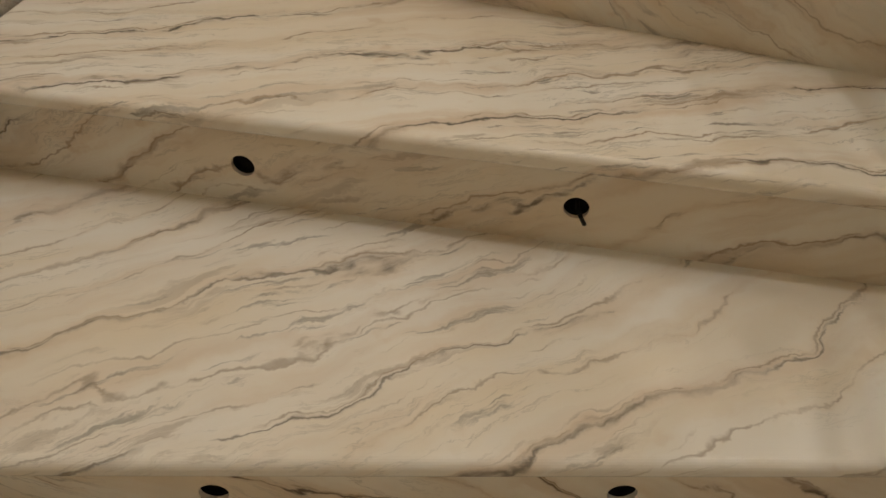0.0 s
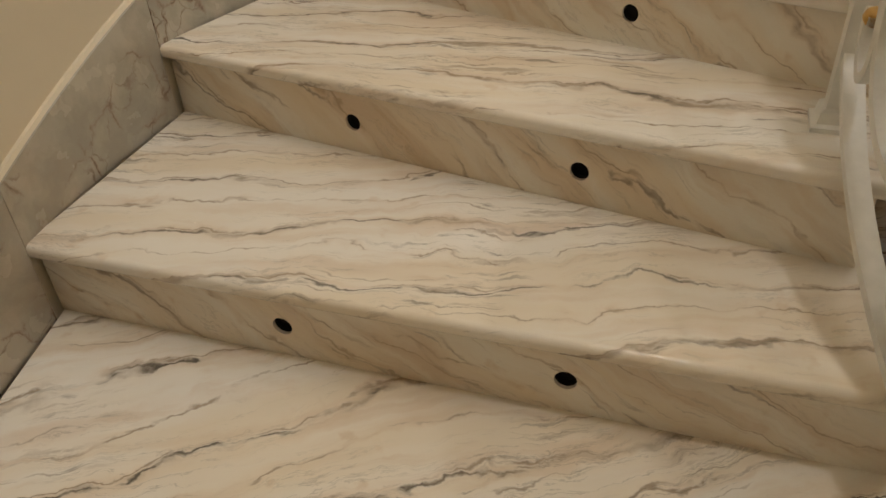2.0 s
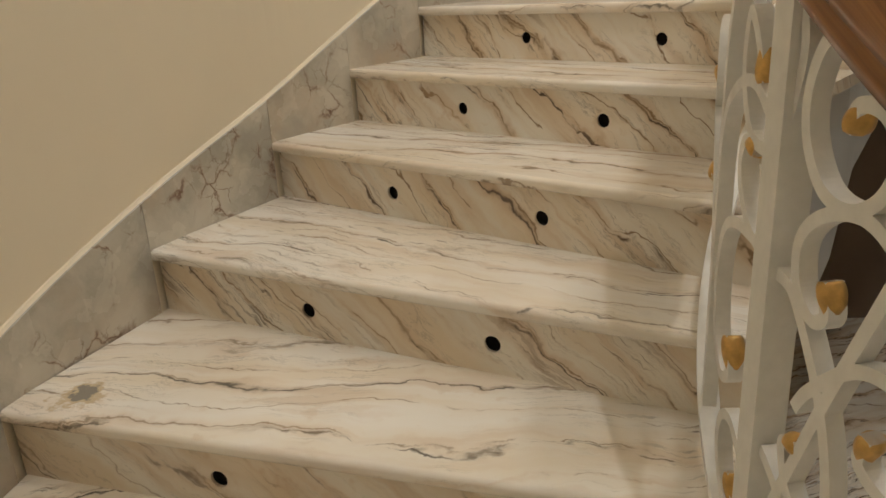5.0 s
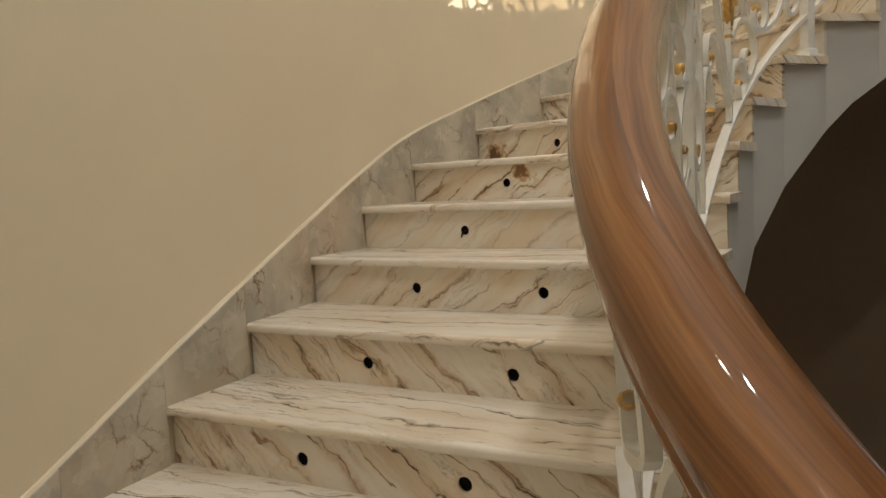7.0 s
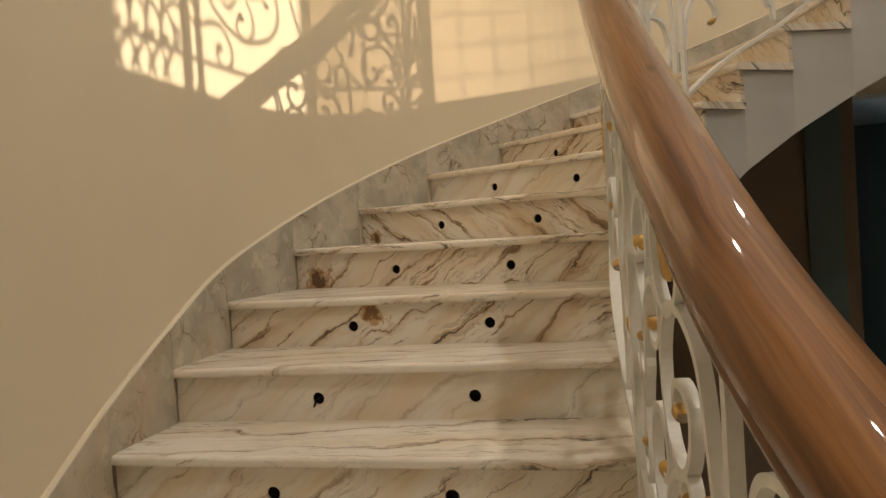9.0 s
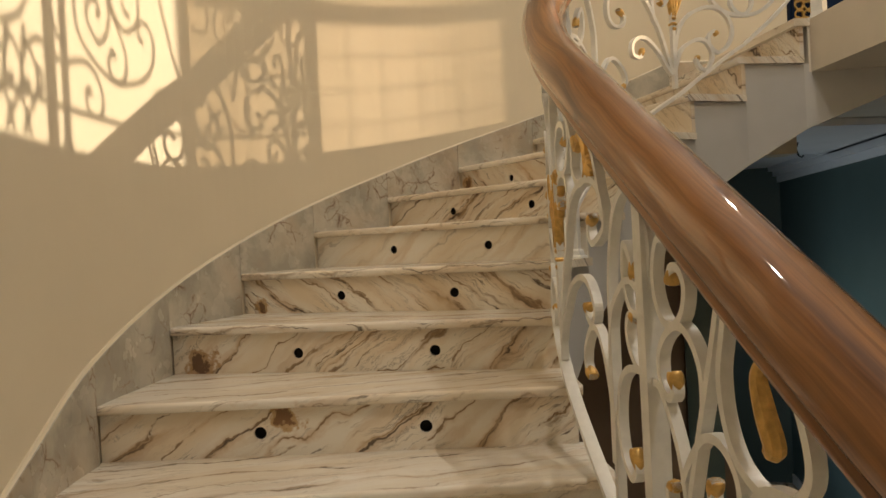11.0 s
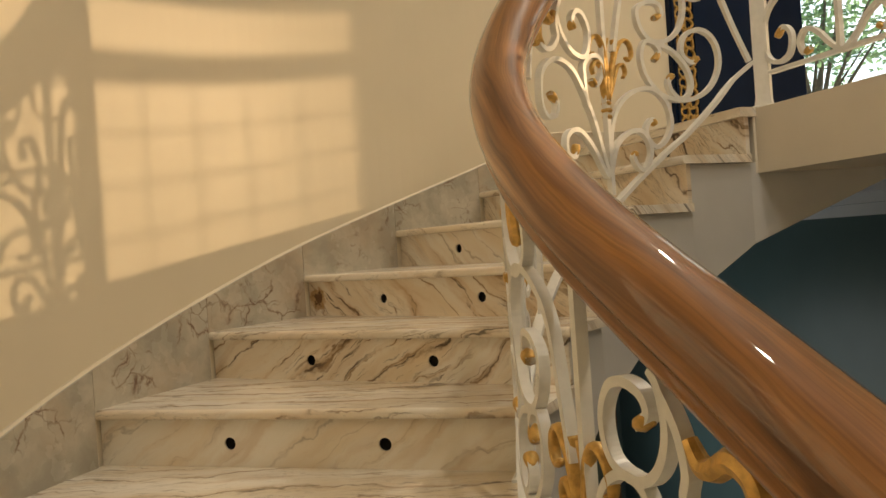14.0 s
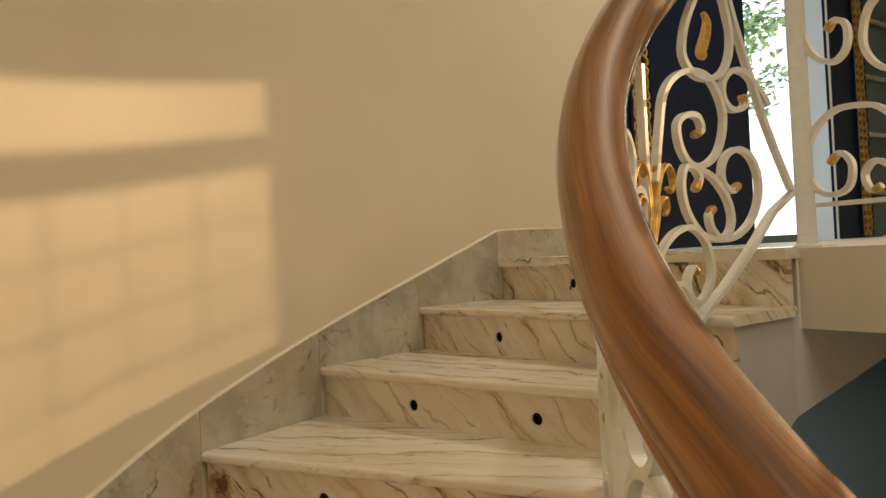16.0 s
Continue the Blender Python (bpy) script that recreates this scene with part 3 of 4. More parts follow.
skirting = thing("skirting", "grey veined marble skirting stepping up along the wall", "skirting", kind="structure")
SK_H = 0.125
for k in range(FIRST, LAST + 2):
    bm = bmesh.new()
    cols = []
    for j in range(7):
        u = k + 0.002 + 0.996 * j / 6
        zt, zb = min(u * RISE + SK_H, TOP + 0.13), min(k, LAST) * RISE - 0.005
        cols.append([bm.verts.new((*wall_spot(u, off), z)) for off, z in ((0.004, zb), (-0.008, zb), (-0.008, zt - 0.003), (-0.005, zt), (0.004, zt))])
    for c, e in zip(cols, cols[1:]):
        for j in range(5):
            bm.faces.new((c[j], e[j], e[(j + 1) % 5], c[(j + 1) % 5]))
    bm.faces.new(cols[0])
    bm.faces.new(cols[-1][::-1])
    base = wall_spot(k, 0)
    way = (wall_spot(k + 1, 0) - base).normalized()
    uv_by(bm, lambda co: ((Vector((co.x, co.y)) - base).dot(way) * 0.6 - co.z * 0.8, (Vector((co.x, co.y)) - base).dot(way) * 0.8 + co.z * 0.6))
    part("skirting_slab", bm, SKIRT, skirting)
    if k < LAST + 1:
        bm = bmesh.new()
        cols = []
        for j in range(7):
            u = k + j / 6
            zt = min(u * RISE + SK_H, TOP + 0.13)
            cols.append([bm.verts.new((*wall_spot(u, off), zt + z)) for off, z in ((0.008, 0.0), (-0.007, 0.0), (-0.002, 0.007), (0.008, 0.007))])
        for c, e in zip(cols, cols[1:]):
            for j in range(4):
                bm.faces.new((c[j], e[j], e[(j + 1) % 4], c[(j + 1) % 4]))
        part("caulk_line", bm, PLASTER, skirting, "pale plaster fillet along the skirting top")

# ---- railing ----
railing = thing("stair_railing", "white wrought iron scroll railing with gilded tips and wooden handrail", "railing")
landing_rail = thing("landing_railing", "white wrought iron balustrade with gilded scroll tips along the landing", "railing")
HEIGHTS = [(2, 0.906), (6, 0.917), (10, 0.943), (14, 0.888), (15, 0.902), (16, 0.93), (17, 0.975), (18, 1.025), (19, 1.05)]
NEWEL, GALLERY = Vector((4.27, 1.83)), Vector((-0.907, -0.421)).normalized()
BAR = 0.06

# one continuous plan line: up the stair to the newel, then along the landing edge
line = [(spline(railed, -2.6 + 0.05 * j), -2.6 + 0.05 * j) for j in range(int((LAST + 2.6) / 0.05) + 1)]
line.append((NEWEL, 19.35))
line += [(NEWEL + GALLERY * 0.1 * j, 19.35) for j in range(1, 25)]
reach = [0.0]
for (p, _), (q, _) in zip(line, line[1:]):
    reach.append(reach[-1] + (q - p).length)


def on_line(s):
    """Plan place, uphill direction and nose height at s metres along the railing."""
    x = float(np.interp(s, reach, [p.x for p, _ in line]))
    y = float(np.interp(s, reach, [p.y for p, _ in line]))
    e = 0.03
    d = Vector((float(np.interp(s + e, reach, [p.x for p, _ in line]) - np.interp(s - e, reach, [p.x for p, _ in line])),
                float(np.interp(s + e, reach, [p.y for p, _ in line]) - np.interp(s - e, reach, [p.y for p, _ in line]))))
    u = float(np.interp(s, reach, [u for _, u in line]))
    return Vector((x, y)), (d.normalized() if d.length > 1e-9 else Vector((0, -1))), min(u, 19.25) * RISE


def reach_of(u):
    return float(np.interp(u, [v for _, v in line[:len(line) - 24]], reach[:len(line) - 24]))


def handrail():
    prof = [(0.0, 0.058), (0.022, 0.056), (0.042, 0.046), (0.056, 0.028), (0.062, 0.006), (0.060, -0.014), (0.053, -0.026), (0.046, -0.028), (0.045, -0.036),
            (0.049, -0.042), (0.046, -0.052), (0.036, -0.056), (0.034, -0.064), (0.0, -0.066)]
    prof = [(1.06 * x, 1.06 * y + 0.003) for x, y in prof]
    prof = prof + [(-x, y) for x, y in prof[-2:0:-1]]
    girth = [0.0]
    for a, b in zip(prof, prof[1:] + prof[:1]):
        girth.append(girth[-1] + math.hypot(a[0] - b[0], a[1] - b[1]))
    ss = [j * 0.03 for j in range(int(reach[-1] / 0.03))]
    centre = []
    for s in ss:
        p, d, z = on_line(s)
        u = z / RISE
        centre.append(Vector((p.x, p.y, z + between(u, HEIGHTS))))
    for _ in range(14):
        centre = [centre[0]] + [(a + 2 * b + c) / 4 for a, b, c in zip(centre, centre[1:], centre[2:])] + [centre[-1]]
    bm = bmesh.new()
    layer = bm.loops.layers.uv.new("UVMap")
    rows = []
    for j, c in enumerate(centre):
        t = (centre[min(j + 1, len(centre) - 1)] - centre[max(j - 1, 0)]).normalized()
        side = Vector((-t.y, t.x, 0)).normalized()
        up = t.cross(side)
        up = up if up.z > 0 else -up
        rows.append([bm.verts.new(c + side * x + up * y) for x, y in prof])
    n = len(prof)
    for i, (a, b) in enumerate(zip(rows, rows[1:])):
        for j in range(n):
            f = bm.faces.new((a[j], a[(j + 1) % n], b[(j + 1) % n], b[j]))
            for lp, q in zip(f.loops, ((i, j), (i, j + 1), (i + 1, j + 1), (i + 1, j))):
                lp[layer].uv = (q[0] * 0.03, girth[q[1]])
    bm.faces.new(rows[0])
    bm.faces.new(rows[-1][::-1])
    return part("handrail", bm, WOOD, railing, "glossy varnished reddish brown wooden handrail", smooth=True)


handrail()


def rail_h(s):
    return between(on_line(s)[2] / RISE, HEIGHTS)


def under_rail(pts):
    """The longest run of the points that lies between the bottom bar and the handrail."""
    runs, run = [], []
    for s, z in pts:
        h = z - on_line(s)[2]
        if -0.03 < h < rail_h(s) - 0.048:
            run.append((s, z))
        else:
            runs, run = runs + [run], []
    best = max(runs + [run], key=len)
    return best if len(best) > 2 else []


def ribbon(pts, wide, thick, taper=None, sides=4):
    """An iron bar bent along points (s, z) of the railing's face: flat, or rounded with more sides."""
    bm = bmesh.new()
    rows = []
    pts = under_rail(pts)
    n = len(pts)
    for j, (s, z) in enumerate(pts):
        s0, z0 = pts[max(j - 1, 0)]
        s1, z1 = pts[min(j + 1, n - 1)]
        ts, tz = s1 - s0, z1 - z0
        q = math.hypot(ts, tz) or 1
        ns, nz = -tz / q, ts / q
        k = 1 if taper is None else taper(j / (n - 1))
        p, d, _ = on_line(s)
        side = Vector((-d.y, d.x, 0)) * wide / 2 * (k if taper else 1)
        nrm = Vector((d.x * ns, d.y * ns, nz)) * thick / 2 * k
        c = Vector((p.x, p.y, z))
        ring = [side + nrm, -side + nrm, -side - nrm, side - nrm]
        if sides > 4:
            ring = [side * math.cos(a * 2 * math.pi / sides) + nrm * math.sin(a * 2 * math.pi / sides) for a in range(sides)]
        rows.append([bm.verts.new(c + a) for a in ring])
    for a, b in zip(rows, rows[1:]):
        for j in range(sides):
            bm.faces.new((a[j], a[(j + 1) % sides], b[(j + 1) % sides], b[j]))
    if rows:
        bm.faces.new(rows[0])
        bm.faces.new(rows[-1][::-1])
    return bm


def curve_through(pts, steps=7):
    out = []
    n = len(pts)
    for i in range(n - 1):
        p0, p1, p2, p3 = [Vector(pts[min(max(i + j, 0), n - 1)]) for j in (-1, 0, 1, 2)]
        for k in range(steps):
            f = k / steps
            out.append(tuple(0.5 * (2 * p1 + (p2 - p0) * f + (2 * p0 - 5 * p1 + 4 * p2 - p3) * f * f + (3 * p1 - p0 - 3 * p2 + p3) * f ** 3)))
    out.append(tuple(pts[-1]))
    return out


# Scrollwork of one panel: metres uphill of its stem, and height over the line of the step noses.
# Each bar ends in its gilded curl.
UP_ARCH = [(-0.003, 0.10), (0.0, 0.175), (0.021, 0.267), (0.066, 0.313), (0.14, 0.315), (0.222, 0.277), (0.285, 0.197), (0.305, 0.11), (0.278, 0.067), (0.23, 0.067), (0.192, 0.118), (0.185, 0.16), (0.212, 0.175), (0.232, 0.146)]
UP_SPRIG = [(0.0, 0.12), (0.037, 0.185), (0.098, 0.193), (0.154, 0.169), (0.192, 0.113), (0.2, 0.057), (0.168, 0.026), (0.136, 0.053), (0.118, 0.098), (0.133, 0.104)]
UP_BASKET = [(0.246, 0.366), (0.27, 0.384), (0.251, 0.421), (0.22, 0.449), (0.197, 0.451), (0.182, 0.416), (0.193, 0.353), (0.229, 0.283), (0.279, 0.22), (0.351, 0.169), (0.429, 0.141), (0.498, 0.149), (0.538, 0.195), (0.536, 0.266), (0.502, 0.336), (0.451, 0.379), (0.398, 0.385), (0.374, 0.357), (0.378, 0.316), (0.415, 0.275), (0.447, 0.278)]
UP_INNER = [(0.22, 0.449), (0.251, 0.423), (0.328, 0.358), (0.388, 0.272), (0.408, 0.204), (0.392, 0.169), (0.352, 0.173), (0.315, 0.22), (0.305, 0.26), (0.328, 0.271)]
UP_RING = [(0.05, 0.50), (0.084, 0.617), (0.113, 0.691), (0.168, 0.712), (0.252, 0.691), (0.343, 0.624), (0.394, 0.51), (0.37, 0.424), (0.309, 0.405), (0.233, 0.443), (0.185, 0.515), (0.175, 0.582), (0.219, 0.586), (0.273, 0.554), (0.291, 0.509), (0.257, 0.511)]
UP_SIDE = [(0.60, 0.42), (0.576, 0.471), (0.513, 0.567), (0.454, 0.607), (0.408, 0.601), (0.396, 0.561), (0.421, 0.514), (0.46, 0.489), (0.495, 0.486), (0.49, 0.52)]
UP_OVAL = [(0.36, 0.90), (0.31, 0.885), (0.262, 0.85), (0.229, 0.804), (0.221, 0.746), (0.265, 0.678), (0.33, 0.633), (0.396, 0.622), (0.434, 0.656), (0.445, 0.717), (0.432, 0.78), (0.41, 0.85), (0.37, 0.895)]
UP_BRACE = [(0.665, 0.14), (0.614, 0.287), (0.567, 0.435), (0.534, 0.538), (0.50, 0.64), (0.455, 0.78), (0.42, 0.9)]
DOWN_ARCH = [(-0.012, 0.11), (-0.033, 0.187), (-0.081, 0.355), (-0.164, 0.537), (-0.246, 0.626), (-0.323, 0.664), (-0.393, 0.66), (-0.407, 0.585), (-0.37, 0.521), (-0.308, 0.488), (-0.291, 0.517), (-0.326, 0.566)]
DOWN_SPRIG = [(-0.015, 0.11), (-0.037, 0.149), (-0.092, 0.261), (-0.152, 0.345), (-0.204, 0.38), (-0.243, 0.377), (-0.242, 0.328), (-0.197, 0.293), (-0.18, 0.32)]
DOWN_BUD = [(-0.09, 0.38), (-0.109, 0.422), (-0.115, 0.504), (-0.11, 0.545), (-0.067, 0.548), (-0.027, 0.518), (-0.016, 0.468), (-0.046, 0.44), (-0.07, 0.471)]
DOWN_RING = [(-0.262, 0.781), (-0.233, 0.701), (-0.168, 0.609), (-0.1, 0.565), (-0.074, 0.623), (-0.1, 0.697), (-0.138, 0.732), (-0.163, 0.718), (-0.153, 0.679)]
DOWN_CREST = [(-0.22, 0.822), (-0.255, 0.791), (-0.268, 0.748), (-0.262, 0.709), (-0.292, 0.693), (-0.338, 0.706), (-0.378, 0.738), (-0.40, 0.769)]
DOWN_CROZIER = [(-0.51, 0.03), (-0.517, 0.427), (-0.523, 0.586), (-0.57, 0.742), (-0.64, 0.83), (-0.70, 0.834), (-0.753, 0.81), (-0.763, 0.755), (-0.728, 0.643), (-0.658, 0.593), (-0.617, 0.635), (-0.625, 0.71), (-0.66, 0.70), (-0.671, 0.664)]
DOWN_FOOT = [(-0.505, 0.27), (-0.49, 0.33), (-0.45, 0.39), (-0.405, 0.40), (-0.358, 0.365), (-0.31, 0.291), (-0.302, 0.241), (-0.335, 0.235)]
DOWN_LINK = [(-0.50, 0.70), (-0.475, 0.765), (-0.45, 0.815), (-0.428, 0.834)]
LOW_ARCH = [(-0.012, 0.11), (-0.06, 0.25), (-0.14, 0.43), (-0.218, 0.594), (-0.317, 0.694), (-0.417, 0.752), (-0.481, 0.75), (-0.504, 0.69), (-0.448, 0.628), (-0.404, 0.599), (-0.381, 0.623), (-0.404, 0.661)]
LOW_SPRIG = [(-0.015, 0.11), (-0.05, 0.18), (-0.103, 0.245), (-0.174, 0.351), (-0.276, 0.443), (-0.357, 0.475), (-0.405, 0.447), (-0.38, 0.393), (-0.336, 0.386), (-0.325, 0.41)]
LOW_BUD = [(-0.11, 0.36), (-0.152, 0.458), (-0.19, 0.561), (-0.194, 0.617), (-0.169, 0.647), (-0.123, 0.63), (-0.077, 0.582), (-0.05, 0.531), (-0.067, 0.514), (-0.111, 0.544)]
LOW_RING = [(-0.203, 0.834), (-0.223, 0.819), (-0.231, 0.765), (-0.208, 0.702), (-0.161, 0.651), (-0.093, 0.626), (-0.071, 0.668), (-0.093, 0.73), (-0.133, 0.769), (-0.178, 0.784), (-0.192, 0.766), (-0.163, 0.729)]
UP_SIDE_OF_STEM = (UP_ARCH, UP_SPRIG, UP_BASKET, UP_INNER, UP_RING, UP_SIDE, UP_OVAL, UP_BRACE)
DOWN_TOP = (DOWN_ARCH, DOWN_SPRIG, DOWN_BUD, DOWN_RING, DOWN_CREST, DOWN_CROZIER, DOWN_FOOT, DOWN_LINK)
DOWN_LOW = (LOW_ARCH, LOW_SPRIG, LOW_BUD, LOW_RING, DOWN_CREST, DOWN_CROZIER, DOWN_FOOT, DOWN_LINK)
PLAIN = (UP_OVAL, UP_BRACE, DOWN_CREST, DOWN_LINK)
FLAT, EDGE = 0.021, 0.0155


def bent_bar(parent, path, gilded=True, both=False):
    """One bent iron bar; its last curl, or both its curls, tipped with gold."""
    run = under_rail(path)
    if len(run) < 5:
        return None
    ob = part("scroll", ribbon(path, FLAT, EDGE), WHITE, parent)
    for tip, end in ((path[-7:], path[-1]), (path[:7][::-1], path[0])):
        if gilded and end in run and (end == path[-1] or both):
            part("gilded_tip", ribbon(tip, 0.027, 0.021, lambda f: 0.8 + 0.42 * math.sin(f * 2.7), 8), GOLD, ob, "gold painted curled tip", smooth=True)
    return ob


def scroll(parent, s_c, pts, wide=1.0):
    path = [(s, on_line(s)[2] + h) for s, h in curve_through([(s_c + x * wide, h) for x, h in pts])]
    return bent_bar(parent, path, pts not in PLAIN, pts is UP_BASKET)


def fleur(parent, s, z, gain=1.0):
    """A gilded spray of curled leaves on the middle stem."""
    body = part("fleur", ribbon([(s, z + 0.27 * gain * j / 8) for j in range(9)], 0.022, 0.018 * gain, lambda f: 0.45 + 0.75 * math.sin(f * math.pi)), GOLD, parent, "gold painted leaf spray")
    for m in (1, -1):
        for pts in ([(0.004, 0.03), (0.02, 0.13), (0.045, 0.22), (0.085, 0.262), (0.125, 0.25), (0.145, 0.21), (0.13, 0.185), (0.108, 0.197)], [(0.006, 0.02), (0.03, 0.08), (0.055, 0.15), (0.092, 0.165), (0.112, 0.135), (0.10, 0.115)],
                    [(0.002, 0.04), (0.014, 0.12), (0.03, 0.2), (0.018, 0.26)]):
            path = curve_through([(s + (0.86 * m * x + 0.16 * y) * gain, z + y * gain) for x, y in pts])
            part("leaf", ribbon(path, 0.026, 0.0165 * gain, lambda f: 1.2 - 0.45 * f, 8), GOLD, body, smooth=True)
    for y, r in ((-0.045, 0.013), (-0.02, 0.018), (0.008, 0.014)):
        part("collar", ribbon([(s, z + y * gain - 0.01), (s, z + y * gain), (s, z + y * gain + 0.01)], 0.03, 1.6 * r, lambda f: 0.6 + 0.4 * math.sin(f * math.pi)), GOLD, body)


def acanthus(parent, s_c, wide=1.0):
    """A gilded crested leaf curling inside the end of its ring."""
    at = lambda x, h: (s_c + x * wide, on_line(s_c + x * wide)[2] + h)
    base = curve_through([at(x, h) for x, h in ((-0.365, 0.735), (-0.39, 0.772), (-0.392, 0.806), (-0.378, 0.832), (-0.346, 0.825), (-0.315, 0.79), (-0.29, 0.775), (-0.268, 0.79))])
    ob = part("acanthus_leaf", ribbon(base, 0.03, 0.026, lambda f: 0.55 + 0.8 * math.sin(0.3 + f * 2.6), 8), GOLD, parent, "gold painted acanthus leaf")
    for a in range(6):
        t = radians(150 + a * 25)
        tip = [at(-0.392 + r * math.cos(t), 0.79 + r * math.sin(t)) for r in (0.0, 0.016, 0.03, 0.041)]
        part("lobe", ribbon(tip, 0.028, 0.016, lambda f: 0.6 + 0.6 * math.sin(f * 2.8), 8), GOLD, ob)


def panel(parent, s_c, wide, down):
    z = on_line(s_c)[2]
    part("stem", ribbon([(s_c, z + 0.04 + 0.9 * j / 8) for j in range(9)], FLAT, 0.018), WHITE, parent)
    fleur(parent, s_c + 0.002, z + 0.345, 0.88)
    for pts in UP_SIDE_OF_STEM:
        scroll(parent, s_c, pts)
    for pts in down:
        scroll(parent, s_c, pts, wide)
    acanthus(parent, s_c, wide)
    leaf = curve_through([(s_c + x, on_line(s_c + x)[2] + h) for x, h in ((0.33, 0.82), (0.345, 0.785), (0.33, 0.745), (0.31, 0.715), (0.325, 0.70))])
    part("gilded_leaf", ribbon(leaf, 0.028, 0.032, lambda f: 0.5 + 0.6 * math.sin(f * 2.6), 8), GOLD, parent, "gold painted hanging leaf")


def post(parent, s, z0, z1, half=0.02):
    p, d, _ = on_line(s)
    bm = bmesh.new()
    side, w = Vector((-d.y, d.x)), d

    def ring(h, z):
        return [bm.verts.new((*(p + side * a * h + w * b * h), z)) for a, b in ((1, 1), (-1, 1), (-1, -1), (1, -1))]
    rings = [ring(0.038, z0), ring(0.038, z0 + 0.008), ring(0.03, z0 + 0.012), ring(0.027, z0 + 0.03), ring(half, z0 + 0.036), ring(half, z1)]
    for a, b in zip(rings, rings[1:]):
        for j in range(4):
            bm.faces.new((a[j], a[(j + 1) % 4], b[(j + 1) % 4], b[j]))
    bm.faces.new(rings[-1])
    return part("post", bm, WHITE, parent, "square white post with a worn foot plate")


# bars sprung from a post: metres uphill of it, and height over the nose line
POST_BARS = (
    [(0.02, 0.655), (0.082, 0.653), (0.151, 0.592), (0.211, 0.496), (0.232, 0.342), (0.236, 0.16)],
    [(0.02, 0.505), (0.06, 0.492), (0.10, 0.505), (0.112, 0.535), (0.098, 0.572), (0.069, 0.582)],
    [(0.02, 0.51), (0.107, 0.457), (0.164, 0.391), (0.19, 0.30), (0.175, 0.23), (0.13, 0.215), (0.10, 0.25), (0.118, 0.285)],
    [(0.02, 0.20), (0.07, 0.21), (0.11, 0.17), (0.12, 0.11), (0.085, 0.075), (0.055, 0.1), (0.07, 0.13)],
    [(-0.12, 0.834), (-0.073, 0.814), (-0.047, 0.752), (-0.05, 0.70), (-0.084, 0.675), (-0.13, 0.694), (-0.167, 0.74), (-0.18, 0.79), (-0.158, 0.808), (-0.125, 0.79), (-0.111, 0.755)],
    [(-0.23, 0.62), (-0.227, 0.682), (-0.194, 0.711), (-0.147, 0.704), (-0.091, 0.653), (-0.057, 0.596), (-0.06, 0.55), (-0.09, 0.54), (-0.112, 0.565), (-0.102, 0.594)],
    [(-0.02, 0.52), (-0.06, 0.53), (-0.125, 0.47), (-0.15, 0.38), (-0.13, 0.32), (-0.085, 0.315), (-0.065, 0.355), (-0.09, 0.38)],
    [(-0.02, 0.29), (-0.07, 0.285), (-0.12, 0.22), (-0.135, 0.14), (-0.105, 0.09), (-0.065, 0.10), (-0.06, 0.14), (-0.085, 0.15)])

POSTS = [reach_of(-1.4), reach_of(3.6), 3.165, 4.6]
top_s = reach_of(19.3)
for s in POSTS:
    u = on_line(s)[2] / RISE
    post(railing, s, math.floor(u) * RISE, u * RISE + rail_h(s) - 0.04)
    for pts in POST_BARS:
        path = [(a, on_line(a)[2] + h) for a, h in curve_through([(s + x, h) for x, h in pts])]
        bent_bar(railing, path, pts is not POST_BARS[0])
post(railing, reach_of(19.35), TOP, TOP + 1.04, 0.026)
foot_s = reach_of(-2.4)
bar = [foot_s + 0.04 * j for j in range(int((top_s - foot_s) / 0.04) + 1)]
bar_h = lambda s: between(s, [(5.1, 0.03), (5.45, 0.0), (5.785, 0.03), (6.11, 0.135)])
part("bottom_bar", ribbon([(s, on_line(s)[2] + bar_h(s)) for s in bar], 0.032, 0.014), WHITE, railing)
part("top_bar", ribbon([(s, on_line(s)[2] + rail_h(s) - 0.06) for s in bar], 0.03, 0.01), WHITE, railing)
for a, b, stem_s, down in zip(POSTS, POSTS[1:] + [top_s], (0.99, 2.43, 3.9, 5.42), (DOWN_LOW, DOWN_LOW, DOWN_LOW, DOWN_TOP)):
    panel(railing, stem_s, (stem_s - a) / (0.735 if down is DOWN_LOW else 0.80), down)

# landing balustrade: metres along it from the newel, and height over the floor
LYRE_TOP = [(0.06, 0.97), (0.02, 0.88), (0.0, 0.80), (-0.003, 0.731), (0.007, 0.661), (0.038, 0.576), (0.097, 0.536), (0.141, 0.566), (0.145, 0.63), (0.113, 0.655), (0.086, 0.63)]
LYRE_LOW = [(0.30, 0.31), (0.23, 0.378), (0.18, 0.396), (0.098, 0.396), (0.03, 0.345), (0.002, 0.262), (0.024, 0.182), (0.075, 0.152), (0.127, 0.171), (0.139, 0.234), (0.107, 0.271), (0.072, 0.243)]
LYRE_HEART = [(0.35, 0.12), (0.30, 0.16), (0.255, 0.21), (0.205, 0.235), (0.175, 0.20), (0.19, 0.155), (0.22, 0.165)]
LYRE_NECK = [(0.35, 0.43), (0.30, 0.46), (0.225, 0.50), (0.19, 0.57), (0.21, 0.66), (0.26, 0.69), (0.295, 0.65), (0.27, 0.60)]
BASKET = [(1.30, 0.93), (1.35, 0.82), (1.38, 0.69), (1.384, 0.557), (1.42, 0.463), (1.40, 0.362), (1.315, 0.302), (1.207, 0.264), (1.124, 0.26), (0.986, 0.297), (0.915, 0.362), (0.902, 0.449), (0.937, 0.498), (0.986, 0.497), (1.001, 0.449), (0.965, 0.432)]
